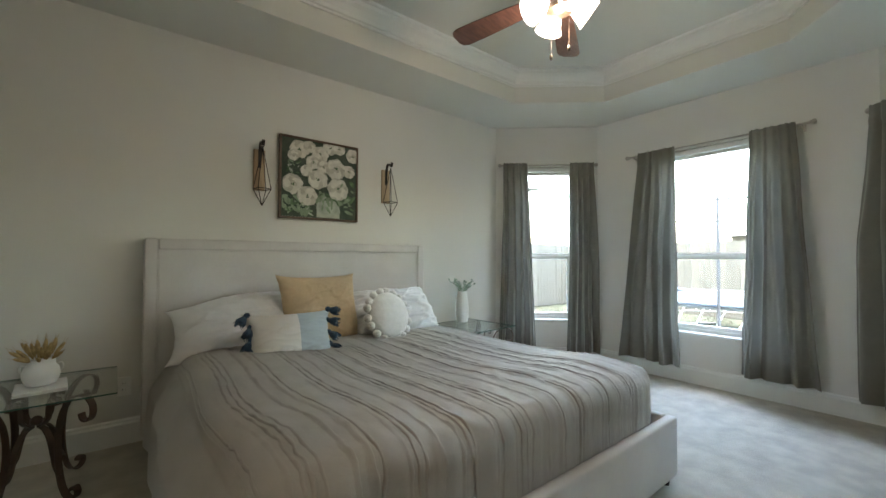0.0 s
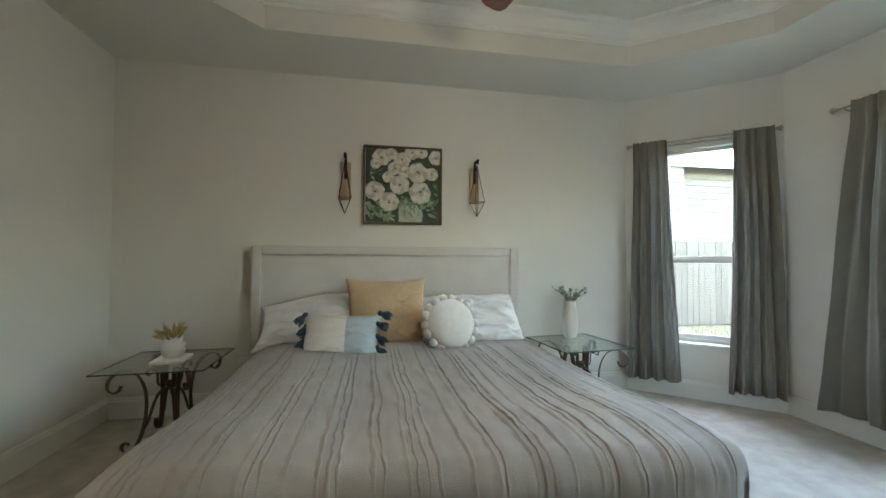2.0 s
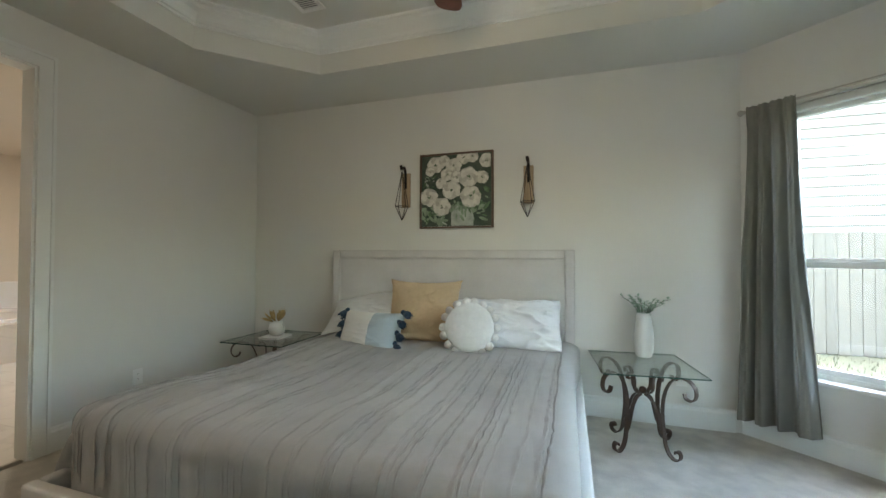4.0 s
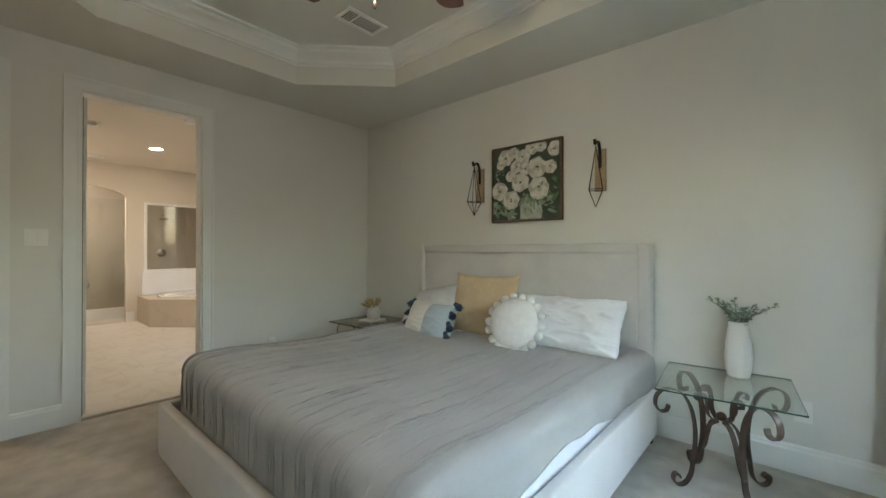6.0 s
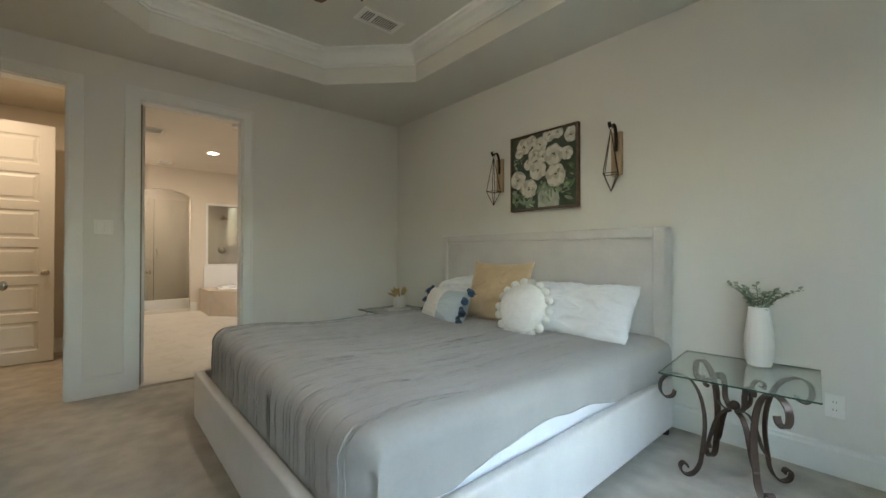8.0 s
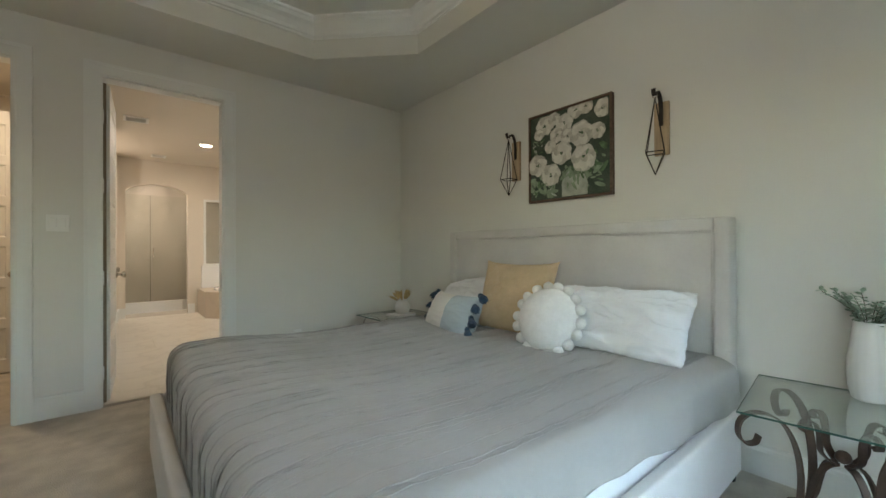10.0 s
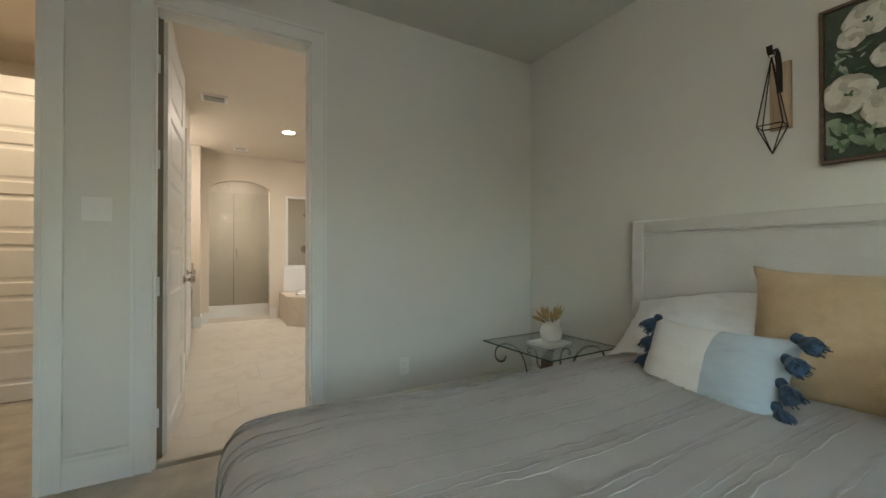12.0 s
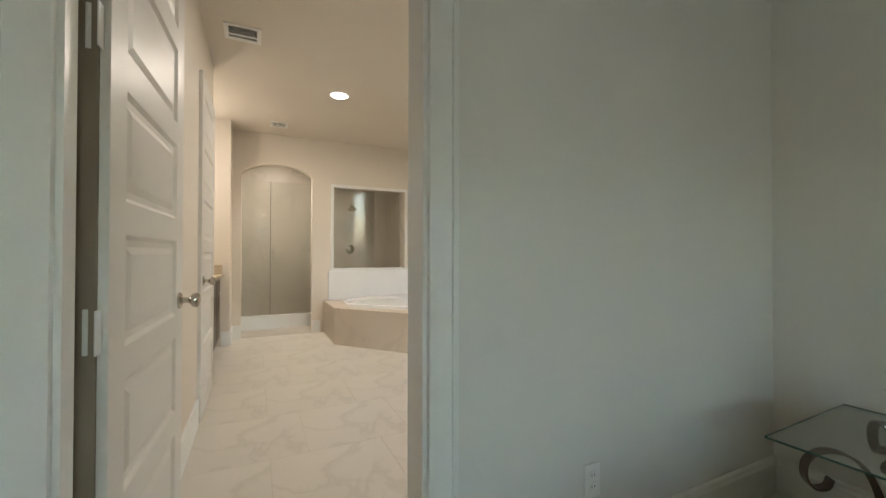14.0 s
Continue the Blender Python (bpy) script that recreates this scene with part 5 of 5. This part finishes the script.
def recessed_light(x, y, lens, label):
    d = thing("recessed_light", label, "ceiling light", pose(x, y, BC))
    bm = bmesh.new()
    lathe(bm, [(0.075, -0.0005), (0.095, -0.0015), (0.093, -0.006), (0.076, -0.008)], seg=32, caps=False)
    part("trim_ring", bm, PLASTIC, d, smooth=True)
    bm = bmesh.new()
    lathe(bm, [(0.0001, -0.004), (0.074, -0.004), (0.074, -0.001)], seg=32)
    part("diffuser", bm, lens, d)


recessed_light(-3.0, 1.43, LENS, "round recessed ceiling light, lit warm white")
smoke = thing("smoke_detector", "small round white smoke detector on the bathroom ceiling", "smoke detector", pose(-1.25, 1.365, BC))
bm = bmesh.new()
lathe(bm, [(0.058, -0.0005), (0.060, -0.012), (0.054, -0.026), (0.035, -0.032), (0.0001, -0.033)], seg=28)
part("detector_body", bm, PLASTIC, smoke, smooth=True)
bm = bmesh.new()
lathe(bm, [(0.0001, -0.0335), (0.010, -0.0345), (0.010, -0.037), (0.0001, -0.038)], seg=12)
part("test_button", bm, PLASTIC, smoke, smooth=True)


# ---- bathroom things ----
def corner_tub():
    t = thing("bathtub", "white corner bathtub set in a beige tiled deck", "bathtub")
    deck = [(BX + 0.002, 1.54), (-3.86, 1.54), (-3.00, 2.27), (-3.00, BN - 0.002), (BX + 0.002, BN - 0.002)]
    bm = bmesh.new()
    lo = [bm.verts.new((*p, 0.0)) for p in deck]
    hi = [bm.verts.new((*p, 0.44)) for p in deck]
    for i in range(5):
        j = (i + 1) % 5
        bm.faces.new((lo[i], lo[j], hi[j], hi[i]))
    bm.faces.new(hi)
    part("tub_deck", bm, TUBDECK, t)
    bm = bmesh.new()
    cx, cy = -3.88, 2.44
    prof = [(1.0, 0.442), (1.0, 0.475), (0.985, 0.482), (0.92, 0.482), (0.89, 0.470), (0.85, 0.43), (0.80, 0.20), (0.70, 0.12), (0.001, 0.11)]
    seg, rows = 40, []
    for r, z in prof:
        row = []
        for i in range(seg):
            a = 2 * math.pi * i / seg
            ca, sa = math.cos(a), math.sin(a)
            k = (abs(ca) ** 3.2 + abs(sa) ** 3.2) ** (-1 / 3.2)
            x, y = 0.74 * k * ca * r, 0.74 * k * sa * r
            if x - y > 0.72 * max(r, 0.05):
                s = (x - y - 0.72 * r) / 2
                x, y = x - s, y + s
            row.append(bm.verts.new((cx + x, cy + y, z)))
        rows.append(row)
    for a, b in zip(rows, rows[1:]):
        for i in range(seg):
            bm.faces.new((a[i], a[(i + 1) % seg], b[(i + 1) % seg], b[i]))
    bm.faces.new(rows[0])
    part("tub_basin", bm, ACRYL, t, "white acrylic basin", smooth=True)
    bm = bmesh.new()
    join(bm, rounded((BX + 0.002, 1.60, 0.441), (BX + 0.035, BN - 0.003, 0.85), 0.006, 2))
    part("splash_panel", bm, ACRYL, t, "white splash panel")


corner_tub()


def shower_enclosure():
    s = thing("shower_enclosure", "frameless clear glass shower door and fixed panel", "shower")
    x = -5.31
    for a, b in ((0.443, 0.868), (0.874, 1.497)):
        bm = bmesh.new()
        box(bm, (x - 0.004, a, 0.191), (x + 0.004, b, 2.16))
        part("glass_panel", bm, SHGLASS, s)
    bm = bmesh.new()
    box(bm, (x - 0.007, 0.8685, 0.191), (x + 0.007, 0.8735, 2.16))
    part("glass_seal", bm, DARKSLOT, s)
    bm = bmesh.new()
    tube(bm, smooth_path([(x, 0.915, 1.02), (x + 0.05, 0.915, 1.03), (x + 0.055, 0.915, 1.10), (x + 0.05, 0.915, 1.17), (x, 0.915, 1.18)], 4), 0.007, 8)
    part("door_handle", bm, CHROME, s, "chrome pull handle", smooth=True)
    for z in (0.4, 1.75):
        bm = bmesh.new()
        join(bm, rounded((x - 0.012, 1.45, z - 0.045), (x + 0.012, 1.498, z + 0.045), 0.003, 1))
        part("hinge", bm, CHROME, s)
    h = thing("wall_shower_head", "round chrome shower head and valve on the tiled wall", "shower head")
    bm = bmesh.new()
    tube(bm, smooth_path([(-6.298, 2.25, 1.98), (-6.2, 2.25, 2.0), (-6.12, 2.25, 1.95)], 4), 0.009, 8)
    part("shower_arm", bm, CHROME, h, smooth=True)
    bm = bmesh.new()
    lathe(bm, [(0.012, 0.0), (0.02, -0.02), (0.075, -0.04), (0.08, -0.055), (0.0001, -0.056)], seg=24, m=pose(-6.12, 2.25, 1.945, 0, -18, 0))
    part("rose", bm, CHROME, h, smooth=True)
    bm = bmesh.new()
    lathe(bm, [(0.085, 0.0), (0.085, 0.006), (0.03, 0.014), (0.026, 0.05), (0.0001, 0.052)], seg=24, m=pose(-6.299, 2.25, 1.18, 0, 90, 0))
    tube(bm, [(-6.25, 2.25, 1.18), (-6.24, 2.25, 1.11)], 0.007, 8)
    part("valve", bm, CHROME, h, smooth=True)


shower_enclosure()


def vanity():
    v = thing("vanity_cabinet", "dark espresso bathroom vanity cabinet", "cabinet")
    x0, x1, y0, y1 = -4.31, -2.89, -0.79, 0.30
    part("cabinet_body", rounded((x0, y0, 0.09), (x1, y1 - 0.02, 0.83), 0.003, 1), CABINET, v)
    part("toe_kick", rounded((x0, y0, 0.0), (x1, y1 - 0.09, 0.089), 0.002, 1), CABINET, v)
    for k in range(3):
        a = x0 + 0.02 + k * (x1 - x0 - 0.02) / 3
        b = a + (x1 - x0) / 3 - 0.03
        d = part("cabinet_door", rounded((a, y1 - 0.019, 0.12), (b, y1, 0.62), 0.003, 1), CABINET, v)
        part("recessed_panel", rounded((a + 0.055, y1 + 0.0005, 0.175), (b - 0.055, y1 + 0.004, 0.565), 0.002, 1), CABINET, d)
        bm = bmesh.new()
        tube(bm, [(b - 0.03, y1 + 0.02, 0.50), (b - 0.03, y1 + 0.02, 0.60)], 0.005, 6)
        part("pull", bm, CHROME, d)
        part("drawer_front", rounded((a, y1 - 0.019, 0.64), (b, y1, 0.80), 0.003, 1), CABINET, v)
    c = thing("vanity_counter", "beige granite vanity counter with a raised backsplash", "countertop")
    part("counter_slab", rounded((x0 - 0.01, y0, 0.832), (x1 + 0.008, y1 + 0.03, 0.865), 0.004, 2), GRANITE, c)
    part("backsplash", rounded((x0 - 0.01, y0, 0.866), (x0 + 0.012, y1 + 0.02, 0.965), 0.003, 1), GRANITE, c)


vanity()


def rod_socket():
    s = thing("rod_socket", "chrome closet rod socket on the cream closet wall", "rod bracket")
    bm = bmesh.new()
    lathe(bm, [(0.030, 0.0), (0.030, 0.008), (0.012, 0.012), (0.012, 0.085), (0.027, 0.090), (0.027, 0.112), (0.020, 0.112), (0.020, 0.10)], seg=24, m=pose(-0.42, -0.001, 2.12, 90, 0, 0))
    part("socket", bm, CHROME, s, smooth=True)


rod_socket()


# ---- outdoors ----
G = -0.22
bm = bmesh.new()
vs = [bm.verts.new(c) for c in ((5.3, -300, G), (300, -300, G), (300, 300, G), (5.3, 300, G), (-300, 3.3, G), (-300, 300, G))]
bm.faces.new((vs[0], vs[1], vs[2], vs[3]))
bm.faces.new((vs[4], bm.verts.new((5.3, 3.3, G)), vs[3], vs[5]))
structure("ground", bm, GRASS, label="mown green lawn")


def tufts():
    rnd = random.Random(8)
    verts, faces = [], []
    for k in range(9000):
        x, y = rnd.uniform(5.5, 12), rnd.uniform(-3.0, 7.4)
        a, h = rnd.uniform(0, 6.28), rnd.uniform(0.03, 0.07)
        dx, dy = 0.006 * math.cos(a), 0.006 * math.sin(a)
        i = len(verts)
        verts += [(x - dx, y - dy, G), (x + dx, y + dy, G), (x + rnd.uniform(-0.02, 0.02), y + rnd.uniform(-0.02, 0.02), G + h)]
        faces.append((i, i + 1, i + 2))
    me = bpy.data.meshes.new("grass")
    me.from_pydata(verts, [], faces)
    me.materials.append(GRASS)
    tagged(new("grass", me), "short green grass blades", "grass", kind="stuff")


tufts()


def fence(label, p0, p1, height=1.83):
    f = thing("fence", label, "fence")
    p0, p1 = Vector((*p0, G)), Vector((*p1, G))
    d = p1 - p0
    L = d.length
    m = Matrix.Translation(p0) @ Matrix.Rotation(math.atan2(d.y, d.x), 4, "Z")
    pitch = 0.145
    bm = bmesh.new()
    box(bm, (0, 0, 0.02), (0.138, 0.018, height))
    me = None
    n = int(L / pitch)
    rnd = random.Random(5)
    for i in range(n):
        mm = m @ pose(i * pitch, rnd.uniform(0, 0.004), rnd.uniform(-0.01, 0.01), 0, rnd.uniform(-0.3, 0.3), 0)
        if me is None:
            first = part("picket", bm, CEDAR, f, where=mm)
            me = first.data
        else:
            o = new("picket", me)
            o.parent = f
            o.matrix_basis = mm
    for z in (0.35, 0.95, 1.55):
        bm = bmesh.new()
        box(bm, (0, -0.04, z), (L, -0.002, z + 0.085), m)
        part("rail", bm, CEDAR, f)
    bm = bmesh.new()
    box(bm, (0, -0.034, 0.0), (L, -0.003, 0.15), m)
    part("kick_board", bm, SIDING, f, "pale bottom board")
    for k in range(int(L / 2.4) + 1):
        bm = bmesh.new()
        box(bm, (k * 2.4, -0.13, 0), (k * 2.4 + 0.09, -0.041, height - 0.03), m)
        part("post", bm, CEDAR, f)


fence("weathered wooden privacy fence along the side yard", (12.0, 7.0), (4.0, 7.0))
fence("weathered wooden privacy fence at the back of the yard", (12.05, -7.0), (12.05, 7.0))


def trampoline():
    cx, cy, r, h = 9.15, 1.75, 1.88, 0.72
    t = thing("trampoline", "round backyard trampoline with a safety net frame on the lawn", "trampoline", pose(cx, cy, G))
    circ = lambda rr, z, n=48: [(rr * math.cos(2 * math.pi * i / n), rr * math.sin(2 * math.pi * i / n), z) for i in range(n)]
    bm = bmesh.new()
    tube(bm, circ(r, h), 0.024, 8, closed=True)
    part("ring", bm, GALV, t, smooth=True)
    bm = bmesh.new()
    vs = [bm.verts.new(c) for c in circ(r - 0.22, h)]
    bm.faces.new(vs)
    e = bmesh.ops.extrude_face_region(bm, geom=bm.faces[:])
    for q in e["geom"]:
        if isinstance(q, bmesh.types.BMVert):
            q.co.z -= 0.008
    part("jumping_mat", bm, MAT, t)
    bm = bmesh.new()
    n = 84
    for i in range(n):
        a = 2 * math.pi * i / n
        tube(bm, [((r - 0.21) * math.cos(a), (r - 0.21) * math.sin(a), h - 0.004), (r * math.cos(a + 0.02), r * math.sin(a + 0.02), h + 0.01)], 0.008, 5)
    part("spring", bm, GALV, t)
    bm = bmesh.new()
    for i in range(24):
        a, b = [2 * math.pi * k / 48 + 0.9 for k in (i, i + 1)]
        v = [bm.verts.new((q * math.cos(s), q * math.sin(s), z)) for q, s, z in ((r - 0.25, a, h + 0.03), (r + 0.05, a, h + 0.03), (r + 0.05, b, h + 0.03), (r - 0.25, b, h + 0.03), (r - 0.25, a, h + 0.055), (r + 0.05, a, h + 0.055), (r + 0.05, b, h + 0.055), (r - 0.25, b, h + 0.055))]
        for f in ((0, 1, 2, 3), (7, 6, 5, 4), (0, 4, 5, 1), (3, 2, 6, 7), (1, 5, 6, 2), (0, 3, 7, 4)):
            bm.faces.new([v[k] for k in f])
    part("spring_pad", bm, PADM, t)
    bm = bmesh.new()
    tube(bm, circ(r - 0.02, 0.28), 0.016, 6, closed=True)
    part("lower_hoop", bm, GALV, t, smooth=True)
    bm = bmesh.new()
    for i in range(46):
        a = 2 * math.pi * i / 46
        tube(bm, [(r * math.cos(a), r * math.sin(a), h), ((r - 0.02) * math.cos(a - 0.11), (r - 0.02) * math.sin(a - 0.11), 0.29)], 0.012, 4)
    part("lacing", bm, VINYL, t)
    for k in range(4):
        a = math.pi / 4 + k * math.pi / 2
        bm = bmesh.new()
        p, q = a - 0.28, a + 0.28
        R = r + 0.01
        tube(bm, smooth_path([(R * math.cos(p), R * math.sin(p), h), (R * math.cos(p), R * math.sin(p), 0.08), (R * math.cos(p), R * math.sin(p), 0.025), (R * math.cos(q), R * math.sin(q), 0.025), (R * math.cos(q), R * math.sin(q), 0.08), (R * math.cos(q), R * math.sin(q), h)], 4), 0.02, 8)
        part("leg", bm, GALV, t, smooth=True)
    for k in range(6):
        a = 0.094 + k * math.pi / 3
        x, y = (r + 0.05) * math.cos(a), (r + 0.05) * math.sin(a)
        bm = bmesh.new()
        tube(bm, smooth_path([(x, y, 0.2), (x, y, 1.6), (x * 0.99, y * 0.99, 2.25), (x * 0.93, y * 0.93, 2.42)], 4), 0.022, 8)
        part("net_pole", bm, MAT, t, smooth=True)
    bm = bmesh.new()
    tube(bm, circ(r + 0.02, 2.22), 0.016, 6, closed=True)
    part("net_cord", bm, MAT, t)


trampoline()


def house(label, x0, x1, y0, y1, eave, ridge, along="x"):
    h = thing("neighbour_house", label, "house", pose(0, 0, G))
    bm = bmesh.new()
    box(bm, (x0, y0, 0), (x1, y1, eave))
    part("wall", bm, SIDING, h)
    o = 0.45
    bm = bmesh.new()
    c = [(x0 - o, y0 - o), (x1 + o, y0 - o), (x1 + o, y1 + o), (x0 - o, y1 + o)]
    if along == "y":
        ym = (y0 + y1) / 2
        rid = [((x0 + x1) / 2, y0 + (x1 - x0) / 2), ((x0 + x1) / 2, y1 - (x1 - x0) / 2)]
        order = (0, 0, 1, 1)
    else:
        rid = [(x0 + (y1 - y0) / 2, (y0 + y1) / 2), (x1 - (y1 - y0) / 2, (y0 + y1) / 2)]
        order = (0, 1, 1, 0)
    e = [bm.verts.new((*p, eave)) for p in c]
    r = [bm.verts.new((*p, ridge)) for p in rid]
    if along == "y":
        for f in ((e[0], e[1], r[0]), (e[1], e[2], r[1], r[0]), (e[2], e[3], r[1]), (e[3], e[0], r[0], r[1])):
            bm.faces.new(f)
    else:
        for f in ((e[0], e[1], r[1], r[0]), (e[1], e[2], r[1]), (e[2], e[3], r[0], r[1]), (e[3], e[0], r[0])):
            bm.faces.new(f)
    bm.faces.new(e[::-1])
    part("roof", bm, ROOF, h)
    bm = bmesh.new()
    for a, b in zip(c, c[1:] + c[:1]):
        lo, hi = (min(a[0], b[0]) - 0.02, min(a[1], b[1]) - 0.02, eave - 0.16), (max(a[0], b[0]) + 0.02, max(a[1], b[1]) + 0.02, eave - 0.004)
        box(bm, lo, hi)
    part("fascia", bm, TRIM, h)
    for k in range(3):
        yy = y0 + (y1 - y0) * (k + 0.5) / 3
        bm = bmesh.new()
        box(bm, (x0 - 0.03, yy - 0.45, 1.0), (x0 - 0.005, yy + 0.45, 2.2))
        w = part("window", bm, VINYL, h)
        bm = bmesh.new()
        box(bm, (x0 - 0.04, yy - 0.38, 1.07), (x0 - 0.031, yy + 0.38, 2.13))
        part("pane", bm, MAT, w)


def clapboard_house():
    """The tall pale house close behind the side fence, with a lower wing under a hipped roof."""
    h = thing("neighbour_house", "neighbour's pale clapboard house behind the wooden side fence", "house", pose(0, 0, G))
    for (x0, x1, y0, y1, top) in ((-3.0, 10.9, 9.5, 18.0, 6.0), (10.9, 13.3, 9.9, 17.0, 4.3)):
        bm = bmesh.new()
        box(bm, (x0, y0 + 0.03, 0), (x1, y1, top))
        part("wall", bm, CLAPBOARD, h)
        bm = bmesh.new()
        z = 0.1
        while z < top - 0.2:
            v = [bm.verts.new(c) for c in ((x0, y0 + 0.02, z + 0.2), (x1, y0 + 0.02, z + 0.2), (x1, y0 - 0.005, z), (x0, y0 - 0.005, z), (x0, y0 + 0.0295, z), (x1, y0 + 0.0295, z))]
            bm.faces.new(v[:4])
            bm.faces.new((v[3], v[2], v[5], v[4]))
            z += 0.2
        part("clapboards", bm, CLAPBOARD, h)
        o = 0.45
        bm = bmesh.new()
        e = [bm.verts.new((x, y, top)) for x, y in ((x0 - o, y0 - o), (x1 + o, y0 - o), (x1 + o, y1 + o), (x0 - o, y1 + o))]
        rise, w = 1.5, min(x1 - x0, y1 - y0) / 2
        xm, ym = (x0 + x1) / 2, (y0 + y1) / 2
        ends = ((xm, y0 + w), (xm, y1 - w)) if x1 - x0 < y1 - y0 else ((x0 + w, ym), (x1 - w, ym))
        p = [bm.verts.new((*q, top + rise * w / 3)) for q in ends]
        if x1 - x0 < y1 - y0:
            faces = ((e[0], e[1], p[0]), (e[1], e[2], p[1], p[0]), (e[2], e[3], p[1]), (e[3], e[0], p[0], p[1]))
        else:
            faces = ((e[0], e[1], p[1], p[0]), (e[1], e[2], p[1]), (e[2], e[3], p[0], p[1]), (e[3], e[0], p[0]))
        for f in faces:
            bm.faces.new(f)
        bm.faces.new(e[::-1])
        part("roof", bm, ROOF, h)
        bm = bmesh.new()
        box(bm, (x0 - o - 0.02, y0 - o - 0.02, top - 0.15), (x1 + o + 0.02, y0 - o, top - 0.004))
        box(bm, (x1 + o, y0 - o, top - 0.15), (x1 + o + 0.02, y1 + o, top - 0.004))
        part("fascia", bm, TRIM, h)
        bm = bmesh.new()
        box(bm, (x0 - o, y0 - o + 0.01, top - 0.03), (x1 + o - 0.01, y0 - 0.006, top - 0.006))
        part("soffit", bm, TRIM, h)


clapboard_house()
house("neighbour's single-storey house with a grey hipped roof", 24, 36, -12, 6, 2.7, 5.2, "y")


# ---- floor tiles ----
def bath_tiles():
    s, g = 0.61, 0.0022
    floor = bpy.data.objects["floor_bath"]
    rnd = random.Random(2)
    x = -0.075
    nx = 0
    cache = {}
    while x > BX + 0.02:
        xa = max(x - s + g, BX + 0.001)
        y = 0.345 + 0.001 - (0.2 if nx % 2 else 0.0)
        while y < BN:
            ya, yb = max(y, 0.346), min(y + s - g, BN - 0.001)
            key = (round(x - xa, 3), round(yb - ya, 3))
            if yb - ya > 0.03:
                if key not in cache:
                    bm = bmesh.new()
                    w, h = key
                    box(bm, (-w, 0, -0.0018), (0, h, 0.0))
                    cache[key] = part("tile", bm, TILEF, floor, where=pose(x, ya, 0.0))
                else:
                    o = new("tile", cache[key].data)
                    o.parent = floor
                    o.matrix_basis = pose(x, ya, rnd.uniform(-0.0004, 0.0))
            y += s
        x -= s
        nx += 1


bath_tiles()
bm = bmesh.new()
for a, b in (((-4.33, -0.8), (-2.87, 0.3445)),):
    box(bm, (a[0], a[1], -0.0019), (b[0], b[1], -0.0005))
structure("floor_recess", bm, TILEF, label="pale tile floor of the vanity recess")
